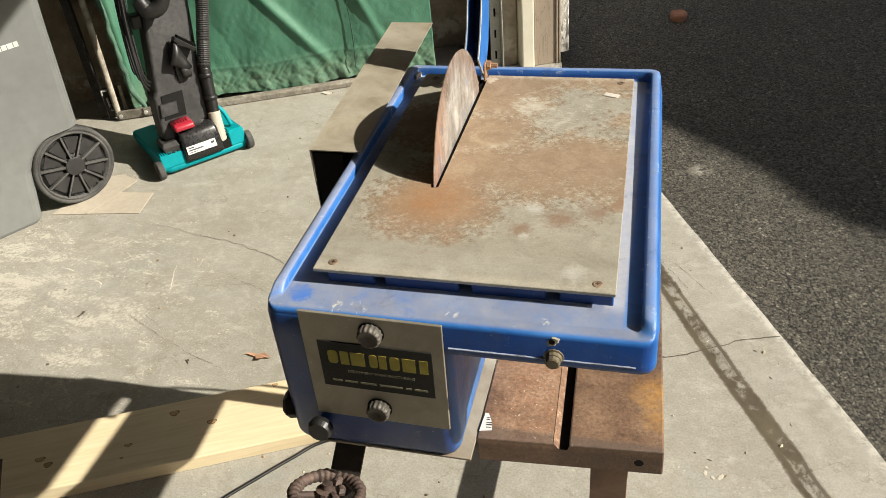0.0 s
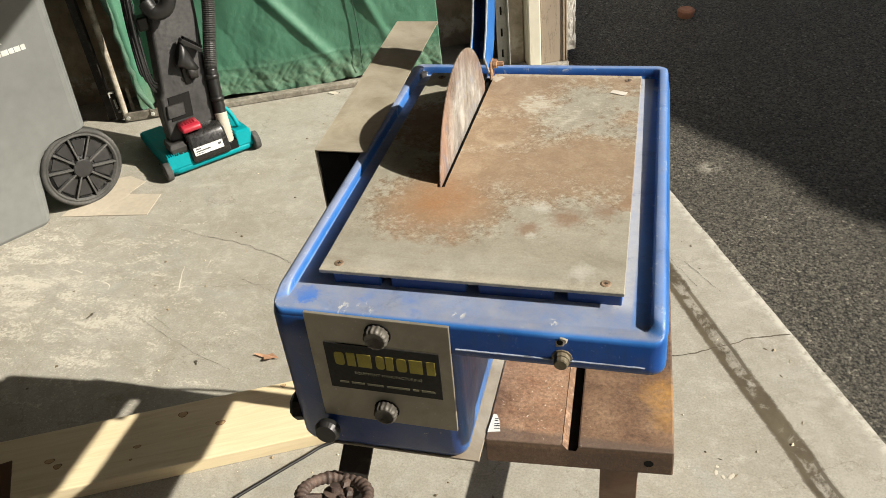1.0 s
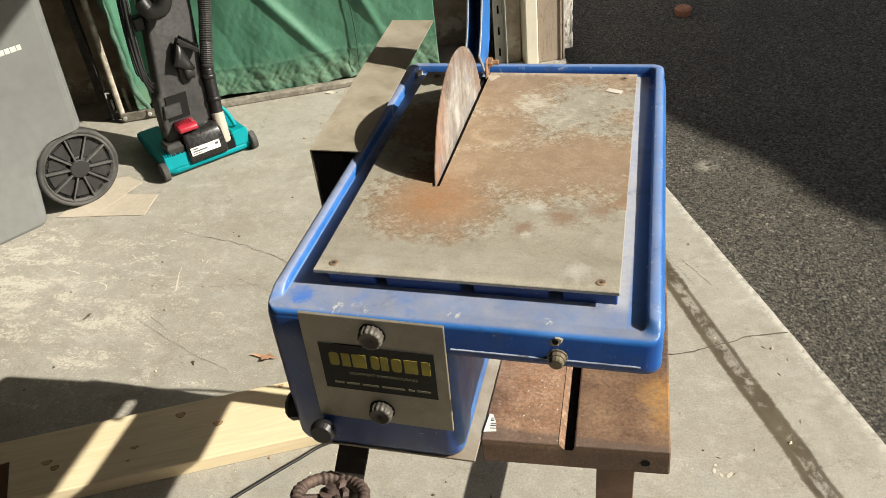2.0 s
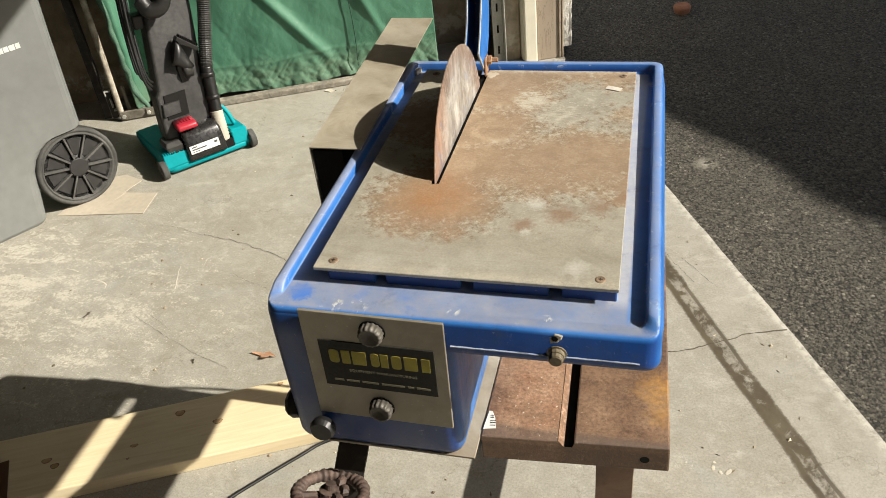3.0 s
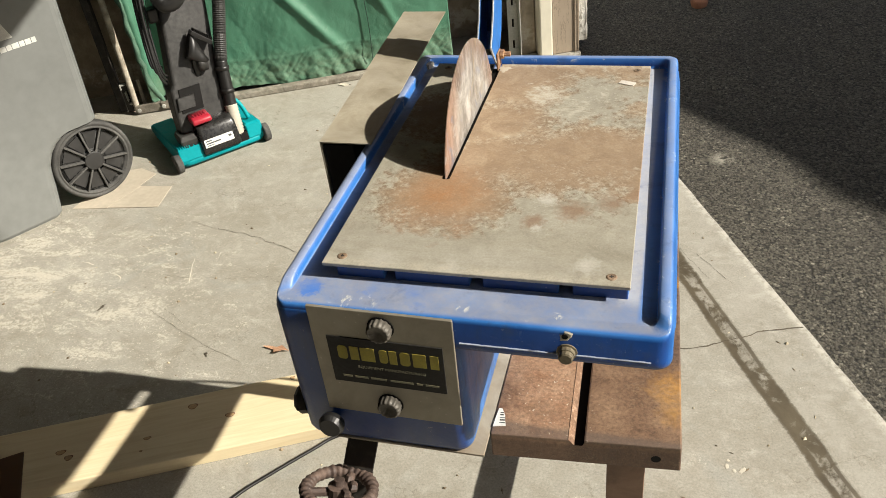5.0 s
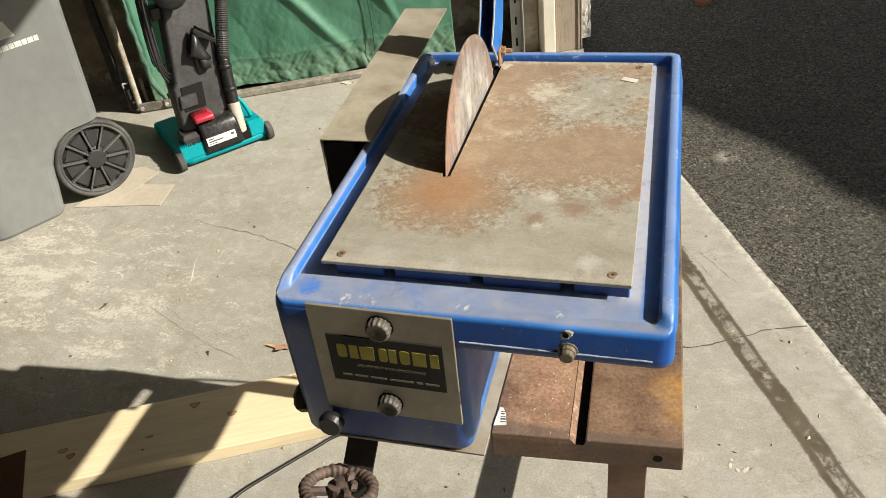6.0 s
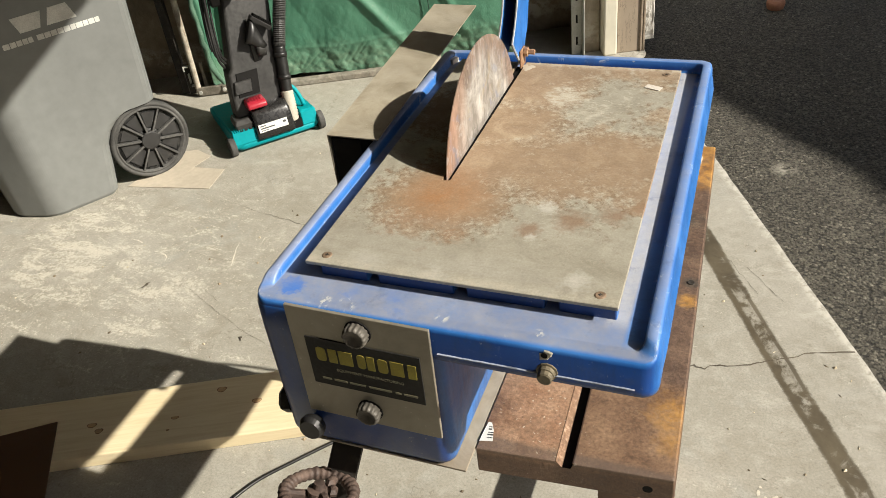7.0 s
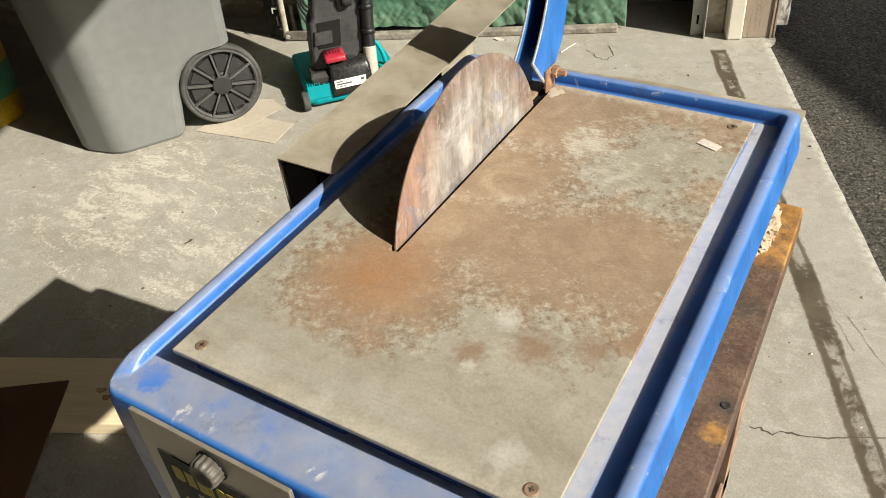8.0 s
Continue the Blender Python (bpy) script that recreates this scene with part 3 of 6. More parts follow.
def pine_material():
    k = Nodes("planed_pine", 0.6)
    # grain runs along the board
    along = math.atan2(0.301, 0.633)
    m = k.tree.nodes.new("ShaderNodeVectorRotate")
    m.inputs["Axis"].default_value = (0, 0, 1)
    m.inputs["Angle"].default_value = -along
    k.link(k.coord, m.inputs["Vector"])
    s = k.tree.nodes.new("ShaderNodeVectorMath")
    s.operation = "MULTIPLY"
    k.link(m.outputs[0], s.inputs[0])
    s.inputs[1].default_value = (1.6, 24.0, 24.0)
    g = k.noise(3.0, 5, 0.6, 1.2, s.outputs[0])
    c = k.ramp(g, (0.3, (0.66, 0.54, 0.335)), (0.5, (0.73, 0.62, 0.405)), (0.7, (0.78, 0.68, 0.47)))
    c = k.mix(k.ramp(k.noise(2.0, 3), (0.35, 0.3), (0.65, 0.0)), c, (0.52, 0.38, 0.20))
    return k.done(c, 0.55, g, 0.08, 0.001)


def tarp_material():
    k = Nodes("green_canvas", 0.62)
    a, b = k.noise(3.5, 5, 0.6, 0.6), k.noise(18, 6, 0.65, 0.4)
    c = k.ramp(a, (0.25, (0.040, 0.134, 0.080)), (0.55, (0.053, 0.163, 0.100)), (0.8, (0.082, 0.206, 0.134)))
    low = k.ramp(k.math("ADD", k.axis(2), k.math("MULTIPLY", b, 0.10)), (0.130, 1.0), (0.230, 0.0))
    c = k.mix(k.math("MULTIPLY", low, k.ramp(k.noise(26, 9, 0.75, 0.5, k.mapped((0.6, 0.6, 2.2))), (0.38, 0.20), (0.62, 0.55))), c, (0.150, 0.185, 0.120))
    c = k.mix(k.math("MULTIPLY", low, k.ramp(k.noise(70, 8, 0.75, 0.8, k.mapped((1, 1, 0.6))), (0.56, 0.0), (0.64, 0.35))), c, (0.060, 0.080, 0.045))
    c = k.mix(k.ramp(k.noise(60, 6, 0.7, 1.5, k.mapped((1, 1, 0.5))), (0.489, 0.0), (0.5, 0.35), (0.511, 0.0)), c, (0.13, 0.20, 0.14))
    c = k.mix(k.ramp(k.noise(45, 5, 0.7), (0.62, 0.0), (0.72, 0.35)), c, (0.20, 0.27, 0.20))
    weave = k.noise(420, 2)
    crumple = k.noise(55, 6, 0.65, 1.2, k.mapped((1, 1, 0.7)))
    return k.done(c, 0.6, k.math("ADD", k.math("ADD", k.math("MULTIPLY", weave, 0.3), b), k.math("MULTIPLY", crumple, 0.6)), 0.45, 0.004)


def wall_material():
    k = Nodes("dirty_plaster", 0.9)
    a, b, f = k.noise(2.5, 6, 0.65, 0.5), k.noise(14, 6, 0.7, 0.4), k.noise(120, 4)
    c = k.ramp(a, (0.3, (0.19, 0.150, 0.105)), (0.55, (0.31, 0.258, 0.188)), (0.75, (0.44, 0.385, 0.30)))
    c = k.mix(1.0, c, k.ramp(b, (0.3, 0.6), (0.7, 1.2)), "MULTIPLY")
    z = k.math("ADD", k.axis(2), k.math("MULTIPLY", k.math("SUBTRACT", k.noise(7, 5, 0.65), 0.5), 0.16))
    salt = k.math("MULTIPLY", k.ramp(z, (0.05, 0.0), (0.07, 1.0), (0.12, 0.9), (0.15, 0.0)), k.ramp(k.noise(22, 6, 0.7), (0.42, 0.0), (0.55, 0.85)))
    c = k.mix(salt, c, (0.46, 0.42, 0.34))
    return k.done(c, 0.9, k.math("ADD", b, k.math("MULTIPLY", f, 0.3)), 0.5, 0.006)


def painted_wood(name, color, dark, cracks=True):
    k = Nodes(name, 0.6)
    a = k.noise(40, 5, 0.6, 0.5, k.mapped((1, 1, 0.12)))
    c = k.mix(k.ramp(k.noise(14, 5, 0.6), (0.35, 0.0), (0.65, 0.35)), color, tuple(x * 0.75 for x in color))
    if cracks:
        line = k.ramp(k.noise(26, 6, 0.7, 1.0, k.mapped((1, 1, 0.10))), (0.487, 0.0), (0.5, 1.0), (0.513, 0.0))
        c = k.mix(k.math("MULTIPLY", line, 0.8), c, dark)
    return k.done(c, 0.6, a, 0.25, 0.002)


CONCRETE, ASPHALT, PLATE, BLUE = concrete_material(), asphalt_material(), plate_material(), blue_material()
IRON = slab_material()
RUST = rust_material("rust", (0.045, 0.031, 0.026), (0.090, 0.060, 0.047), (0.155, 0.108, 0.084), 60)
DARK_STEEL = rust_material("dark_grimy_steel", (0.014, 0.012, 0.010), (0.030, 0.025, 0.020), (0.085, 0.072, 0.058), 40)
DUSTY_STEEL = rust_material("dusty_grey_steel", (0.09, 0.078, 0.060), (0.165, 0.148, 0.118), (0.27, 0.245, 0.20), 40)
RUST_BAR = rust_material("rusty_angle_iron", (0.20, 0.120, 0.080), (0.32, 0.205, 0.140), (0.41, 0.285, 0.205), 22)


OCHRE = rust_material("ochre_rust", (0.15, 0.070, 0.036), (0.27, 0.150, 0.080), (0.46, 0.34, 0.20), 75)
LIP = rust_material("speckled_bare_rust", (0.12, 0.062, 0.036), (0.22, 0.130, 0.078), (0.45, 0.34, 0.25), 190)


def blade_material():
    k = Nodes("tarnished_blade_steel", 0.45, 0.35)
    a, b, f = k.noise(24, 8, 0.66, 0.7), k.noise(9, 5, 0.6, 0.5), k.noise(300, 3)
    c = k.ramp(a, (0.30, (0.20, 0.178, 0.155)), (0.45, (0.31, 0.285, 0.258)), (0.56, (0.42, 0.40, 0.370)), (0.70, (0.60, 0.585, 0.56)))
    # brown tarnish round the rim and at the front
    d = k.tree.nodes.new("ShaderNodeVectorMath")
    d.operation = "DISTANCE"
    k.link(k.coord, d.inputs[0])
    d.inputs[1].default_value = (0.0677, 0.2855, 0.9775)
    rim = k.ramp(k.math("ADD", d.outputs["Value"], k.math("MULTIPLY", b, 0.06)), (0.125, 0.0), (0.158, 0.85))
    c = k.mix(rim, c, k.ramp(a, (0.3, (0.165, 0.104, 0.074)), (0.65, (0.34, 0.236, 0.176))))
    tip = k.near(0.0677, 0.165, 0.075, 0.85)
    c = k.mix(k.math("MULTIPLY", tip, k.ramp(a, (0.3, 0.35), (0.6, 0.85))), c, (0.40, 0.235, 0.165))
    c = k.mix(k.ramp(k.noise(42, 5, 0.6, 0.6), (0.57, 0.0), (0.66, 0.55)), c, (0.22, 0.245, 0.33))
    c = k.mix(k.ramp(k.noise(30, 5, 0.6, 0.6, k.mapped((1, 1, 1), 0, (4, 1, 3))), (0.56, 0.0), (0.66, 0.5)), c, (0.40, 0.31, 0.18))
    c = k.mix(1.0, c, k.ramp(k.noise(75, 6, 0.7, 0.3, k.mapped((1, 1, 0.14))), (0.36, 0.72), (0.64, 1.28)), "MULTIPLY")
    # wiped streaks
    wipe = k.ramp(k.noise(55, 7, 0.7, 0.8, k.mapped((1, 1.3, 0.8))), (0.54, 0.0), (0.60, 0.40))
    c = k.mix(wipe, c, (0.50, 0.485, 0.46))
    return k.done(c, k.ramp(a, (0.3, 0.58), (0.7, 0.36)), k.math("ADD", a, k.math("MULTIPLY", f, 0.3)), 0.2, 0.001)


BLADE = blade_material()
SHEET = rust_material("dull_sheet_metal", (0.225, 0.190, 0.132), (0.330, 0.294, 0.222), (0.41, 0.372, 0.297), 17, 0.15, 0.6)
RUSTY_SHEET = rust_material("rust_stained_sheet", (0.22, 0.170, 0.120), (0.33, 0.285, 0.215), (0.42, 0.38, 0.305), 16, 0.1, 0.7)
FACE = rust_material("dull_steel_face", (0.180, 0.160, 0.122), (0.255, 0.231, 0.182), (0.315, 0.290, 0.238), 13, 0.30, 0.5)
KNOB = plain("grey_metal", (0.118, 0.107, 0.090), 0.58, 0.25, 0.35, 60)
SCREW = plain("rusty_screw", (0.27, 0.190, 0.125), 0.6, 0.3, 0.4, 200)
BRASS = plain("dirty_brass", (0.150, 0.125, 0.082), 0.5, 0.3, 0.4, 70)
BLACK = plain("black_plastic", (0.013, 0.0125, 0.012), 0.42, 0, 0.3, 30)
BLACK_DUSTY = plain("dusty_black_plastic", (0.033, 0.032, 0.030), 0.45, 0, 0.55, 22)
# black parts; also paints the shade in slots, holes and recesses
BLACK_AND_SHADE = plain("black_parts_and_shade", (0.007, 0.0065, 0.006), 0.8, 0, 0.3, 20)
BLACK_AND_SHADE.node_tree.nodes["Principled BSDF"].inputs["Specular IOR Level"].default_value = 0.2
GLOSS_BLACK = plain("glossy_black_plastic", (0.016, 0.0155, 0.015), 0.28, 0, 0.2, 20, 0.05)
LABEL = plain("black_label", (0.012, 0.011, 0.009), 0.75, 0, 0.4, 60)
YELLOW = plain("yellow_ink", (0.34, 0.285, 0.04), 0.7, 0, 0.3, 120)
GREY_INK = plain("grey_ink", (0.165, 0.152, 0.095), 0.6, 0, 0.3, 120)
TARP_PALE = plain("pale_canvas", (0.075, 0.150, 0.100), 0.75, 0, 0.4, 60, 0.6, 0.003)
PINE, TARP, WALL = pine_material(), tarp_material(), wall_material()
WHITE_TRIM = painted_wood("cream_paint", (0.66, 0.62, 0.50), (0.3, 0.27, 0.2), False)
BROWN_TRIM = painted_wood("cracked_taupe_paint", (0.34, 0.275, 0.205), (0.12, 0.09, 0.06))
STUCCO = plain("pale_stucco", (0.52, 0.50, 0.45), 0.9, 0, 0.35, 40, 0.8, 0.006)
GALV = plain("galvanised_steel", (0.46, 0.455, 0.41), 0.5, 0.2, 0.3, 30)
PIPE = rust_material("flaking_white_pipe", (0.17, 0.13, 0.095), (0.36, 0.32, 0.25), (0.50, 0.47, 0.39), 34, 0, 0.7)
BATTEN = rust_material("weathered_batten", (0.13, 0.112, 0.085), (0.25, 0.225, 0.18), (0.42, 0.39, 0.33), 34, 0, 0.85)
BIN = plain("grey_bin_plastic", (0.168, 0.174, 0.166), 0.48, 0, 0.14, 7, 0.12, 0.001)
BIN_INK = plain("pale_bin_print", (0.55, 0.55, 0.51), 0.6, 0, 0.25, 60)
TYRE = plain("black_wheel_plastic", (0.032, 0.031, 0.030), 0.55, 0, 0.4, 18)
TYRE_RIM = plain("scuffed_rubber", (0.074, 0.072, 0.067), 0.8, 0, 0.6, 34)
TEAL = plain("teal_plastic", (0.0, 0.262, 0.295), 0.5, 0, 0.15, 16, 0.08)
TEAL.node_tree.nodes["Principled BSDF"].inputs["Specular IOR Level"].default_value = 0.2
RED = plain("red_plastic", (0.36, 0.018, 0.034), 0.35, 0, 0.12, 30)
BEIGE = plain("beige_plastic", (0.43, 0.395, 0.325), 0.55, 0, 0.2, 30)
PAPER = plain("white_label", (0.62, 0.62, 0.58), 0.6, 0, 0.12, 40)
SLIP = plain("soiled_paper", (0.62, 0.57, 0.50), 0.7, 0, 0.2, 80)
INK = plain("dark_ink", (0.05, 0.05, 0.05), 0.6, 0, 0.2, 40)
CARD = plain("tan_cardboard", (0.45, 0.395, 0.31), 0.8, 0, 0.18, 12)
HARDBOARD = plain("brown_hardboard", (0.10, 0.052, 0.026), 0.5, 0, 0.2, 12)
BUCKET = plain("yellow_plastic", (0.52, 0.33, 0.012), 0.45, 0, 0.45, 22)
GREEN_PAINT = plain("green_print", (0.06, 0.22, 0.12), 0.5, 0, 0.3, 10)
FOAM = rust_material("soiled_cream_rag", (0.30, 0.19, 0.115), (0.47, 0.385, 0.265), (0.60, 0.52, 0.40), 34, 0.0, 0.9)
LEAF = plain("dry_leaf", (0.52, 0.30, 0.18), 0.7, 0, 0.35, 60)
LIP_HIGHLIGHT = plain("lip_highlight_paint", (0.25, 0.285, 0.36), 0.6, 0, 0.5, 120)
DARK_SEAM = plain("dark_green_thread", (0.016, 0.040, 0.026), 0.8, 0, 0.3, 60)
CLAY = plain("fired_clay", (0.36, 0.165, 0.095), 0.8, 0, 0.3, 50)
SCRATCH = plain("chalky_scratch", (0.60, 0.56, 0.47), 0.9, 0, 0.3, 90)
CHIP = plain("white_paint_chip", (0.52, 0.48, 0.39), 0.7, 0, 0.2, 80)
DIRT = plain("dirt", (0.11, 0.09, 0.065), 0.95, 0, 0.4, 60)
EDGE_WEAR = plain("worn_paint_edge", (0.40, 0.41, 0.41), 0.6, 0.1, 0.5, 90)
HAIR = plain("hairline_dirt", (0.175, 0.152, 0.115), 0.95, 0, 0.4, 60)
PLASTER = plain("bare_boards", (0.23, 0.20, 0.155), 0.9, 0, 0.25, 8, 0.3, 0.004)

# ---- the setting ----


def structure(name, bm, material, label, category, parent=None):
    return tagged(part(name, bm, material, parent), label, category, "", "structure")


structure("ground", box(-200, 200, -200, 200, -0.30, -0.016), ASPHALT, "dark coarse asphalt driveway with pale stones", "driveway")


def floor_outline():
    rnd = random.Random(4)
    pts = []
    v = -5.6
    while v < 0.45:
        pts.append(uv((0.0135 if v > -0.035 else -0.018 - SLANT * v) + rnd.uniform(-0.0012, 0.0012), v))
        v += 0.045
    pts += [uv(-4.0, 0.45), uv(-4.0, -5.6)]
    return [(p.x, p.y) for p in pts]


floor = structure("floor", slab(floor_outline(), -0.12, 0.0), CONCRETE, "worn grey concrete garage floor with cracks and stains", "floor")


def crack(points, width, seed, name="crack", material=DIRT, jag=0.004):
    """A thin jagged line of dirt or chalk on the concrete."""
    rnd = random.Random(seed)
    line = []
    for (x0, y0), (x1, y1) in zip(points, points[1:]):
        n = max(3, int(math.hypot(x1 - x0, y1 - y0) / 0.014))
        for i in range(n):
            line.append(Vector((x0 + (x1 - x0) * i / n + rnd.uniform(-jag, jag), y0 + (y1 - y0) * i / n + rnd.uniform(-jag, jag), 0)))
    line.append(Vector((*points[-1], 0)))
    bm = bmesh.new()
    prev = None
    for i, p in enumerate(line):
        way = (line[min(i + 1, len(line) - 1)] - line[max(i - 1, 0)]).normalized()
        side = Vector((-way.y, way.x, 0)) * width * rnd.uniform(0.3, 1.0) * 0.5
        pair = [bm.verts.new(p + side + Vector((0, 0, 0.0012))), bm.verts.new(p - side + Vector((0, 0, 0.0012)))]
        if prev:
            bm.faces.new((prev[0], prev[1], pair[1], pair[0]))
        prev = pair
    part(name, bm, material, floor)


crack([(0.294, 0.954), (0.311, 0.963), (0.335, 0.958), (0.362, 0.977), (0.391, 0.980), (0.44, 0.998), (0.478, 1.022), (0.530, 1.044), (0.560, 1.066), (0.605, 1.082), (0.671, 1.100)], 0.0046, 1, jag=0.003)
crack([(0.405, 1.380), (0.439, 1.339), (0.467, 1.298), (0.505, 1.252)], 0.0014, 9, jag=0.002)
crack([(-1.13, 1.335), (-0.969, 1.306), (-0.80, 1.24), (-0.70, 1.16)], 0.0020, 2)
crack([(-1.45, 1.40), (-1.36, 1.375), (-1.27, 1.37), (-1.13, 1.335)], 0.0010, 23, material=HAIR)
crack([(-1.30, 1.085), (-1.12, 1.075), (-0.95, 1.09), (-0.80, 1.12)], 0.0009, 24, material=HAIR, jag=0.003)
crack([(-1.142, 0.922), (-1.01, 0.855), (-0.882, 0.798), (-0.76, 0.755)], 0.0011, 3, material=HAIR, jag=0.002)
crack([(-1.099, 0.934), (-1.04, 0.90), (-0.996, 0.875)], 0.0009, 4, material=HAIR, jag=0.002)
crack([(-1.382, 1.064), (-1.351, 1.062), (-1.33, 1.055), (-1.317, 1.044), (-1.312, 1.030)], 0.0048, 11, "scratch", SCRATCH, 0.0008)
crack([(-1.501, 1.107), (-1.474, 1.103), (-1.448, 1.094)], 0.0050, 12, "scratch", SCRATCH, 0.0008)
crack([(-1.122, 1.169), (-1.110, 1.13), (-1.081, 1.054)], 0.0034, 13, "scratch", SCRATCH, 0.0012)
crack([(-1.05, 1.21), (-1.045, 1.18)], 0.0035, 14, "scratch", SCRATCH, 0.0012)
crack([(-1.83, 0.985), (-1.80, 0.988), (-1.77, 0.985)], 0.0050, 15, "scratch", SCRATCH, 0.0012)
crack([(-0.708, 2.446), (-0.67, 2.43), (-0.654, 2.397), (-0.61, 2.40), (-0.60, 2.45), (-0.65, 2.509)], 0.004, 18, jag=0.006)
crack([(-0.933, 1.149), (-0.859, 1.115), (-0.773, 1.085)], 0.0009, 22, jag=0.004)
crack([(-0.86, 1.75), (-0.70, 1.68), (-0.62, 1.74)], 0.0014, 5)
crack([(-0.80, 2.02), (-0.72, 1.86), (-0.60, 1.82)], 0.0014, 6)
crack([(-0.95, 2.25), (-0.80, 2.35), (-0.78, 2.47)], 0.0016, 7)
crack([(0.30, 1.42), (0.36, 1.40), (0.44, 1.27)], 0.0012, 8)


def wall(name, u0, u1, v0, v1, z0, z1, material, label, category="wall"):
    bm = box(u0, u1, v0, v1, z0, z1)
    bm.transform(TURN_UV)
    return structure(name, bm, material, label, category)


wall("wall_far", -4.0, -0.10, 0.36, 0.48, 0, 2.6, WALL, "dark dirty plastered garage side wall")
wall("wall_front", -0.10, 0.0620, 0.10, 4.0, 0.034, 2.9, STUCCO, "pale rough stucco wall beside the garage opening")
wall("wall_header", -0.10, 0.0620, -4.9, 0.10, 2.290, 2.9, STUCCO, "stucco wall above the garage opening")
wall("wall_near_pier", -0.10, 0.0620, -6.5, -4.9, 0.0, 2.9, STUCCO, "stucco pier at the near end of the opening")
wall("wall_back", -4.12, -4.0, -5.72, 0.48, 0, 2.6, PLASTER, "plain wooden garage back wall")
wall("wall_near", -4.0, -0.10, -5.72, -5.6, 0, 2.6, PLASTER, "plain wooden garage wall")
wall("ceiling", -4.12, -0.10, -5.72, 0.48, 2.6, 2.7, PLASTER, "plain wooden garage ceiling", "ceiling")


def stucco_edge():
    """The rough end of the stucco beside the jamb, broken off above the ground."""
    n, rows = 10, []
    for j in range(120):
        z = 0.034 + 2.256 * j / 119
        ring = []
        for i in range(n):
            t = i / (n - 1)
            if t < 0.5:
                u, v = 0.0125 + 0.048 * t * 2, 0.030
            else:
                u, v = 0.0605, 0.030 + 0.069 * (t - 0.5) * 2
            w = noise.noise(Vector((u * 60, v * 60, z * 45))) * 0.006 + noise.noise(Vector((u * 150, v * 150, z * 120))) * 0.003
            ring.append(uv(u + (w if i > 1 else 0.0), v + (w if i < 8 else 0.0), z))
        ring.append(uv(0.0125, 0.099, z))
        rows.append(ring)
    return loft(rows)


def door_jamb():
    jamb = tagged(part("door_1", box(-0.1075, 0.0120, 0.0, 0.10, 0.0, 2.290, 0.004, TURN_UV), BROWN_TRIM), "cracked taupe painted wooden jamb of the garage opening", "door jamb", "", "structure")
    part("trim", box(-0.165, -0.1090, -0.014, 0.085, 0.0, 2.290, 0.006, TURN_UV), WHITE_TRIM, jamb, "cream painted wooden trim board")
    for u in (-0.006, 0.006):
        part("bead", box(u - 0.004, u + 0.004, -0.006, 0.004, 0.0, 2.290, 0.0015, TURN_UV), BROWN_TRIM, jamb)
    part("wall_sleeve", stucco_edge(), STUCCO, jamb, "pale rough stucco edge")
    return jamb


door_jamb()


def track():
    rail = base("door_track", uv(-0.262, 0.05), "slotted galvanised steel garage door track upright", "door track", kind="structure")
    part("flange", box(-0.290, -0.246, 0.040, 0.044, 0.0, 2.2, 0.001, TURN_UV), GALV, rail)
    part("web", box(-0.246, -0.242, 0.004, 0.044, 0.0, 2.2, 0.001, TURN_UV), GALV, rail)
    for i in range(9):
        z = 0.045 + i * 0.095
        # slots are not cut: black boxes paint their dark
        part("slot", box(-0.272, -0.264, 0.0385, 0.0405, z, z + 0.035, 0.0, TURN_UV), BLACK_AND_SHADE, rail)
    for i in range(4):
        z = 0.04 + i * 0.2
        part("rivet", spun([(0.0, 0), (0.006, 0.0005), (0.005, 0.003), (0.0, 0.0035)], 10, TURN_UV @ toward((-0.254, 0.040, z), (0, -1, 0))), GALV, rail)
    part("stud", box(-0.238, -0.168, 0.05, 0.14, 0.0, 2.290, 0.004, TURN_UV), WALL, rail, "dark dirty wooden stud")


track()


def shading_house():
    """An unseen house added across the drive; its edge is cut to shade the asphalt."""
    h = 4.6
    off = Vector((SUN_WAY.x, SUN_WAY.y, 0)) * (h / SUN_WAY.z)
    a, b = Vector((0.340, 2.299, 0)) + off, Vector((0.957, 1.650, 0)) + off
    way = (b - a).normalized()
    out = Vector((-way.y, way.x, 0))
    if out.x < 0:
        out = -out
    m = Matrix.Translation(a) @ Matrix((way.to_4d(), out.to_4d(), Vector((0, 0, 1, 0)), (0, 0, 0, 1))).transposed()
    m.col[3] = (a.x, a.y, 0, 1)
    m.col[0], m.col[1], m.col[2] = (*way, 0), (*out, 0), (0, 0, 1, 0)
    house = base("house", a + out * 3, "unseen stucco house added to shade the driveway", "house")
    part("wall", box(-7.0, 9.0, 0.5, 7.0, -0.02, h - 0.15, 0, m), STUCCO, house)
    shade_edge = [(-7.4, 0.0), (0.0, 0.0), (0.20, 0.008), (0.36, 0.026), (0.50, 0.032), (0.58, 0.010), (0.66, -0.016), (0.78, -0.018), (0.88, -0.002), (1.05, 0.012), (9.4, 0.0), (9.4, 7.4), (-7.4, 7.4)]
    roof = slab(shade_edge, h - 0.15, h)
    roof.transform(m)
    part("roof", roof, WALL, house)


shading_house()

# ---- the saw ----
X0, X1, Y0, Y1 = -0.0615, 0.3225, -0.0565, 0.506
FLOOR_Z, RIM_Z, TOP = 0.9905, 1.000, 1.010


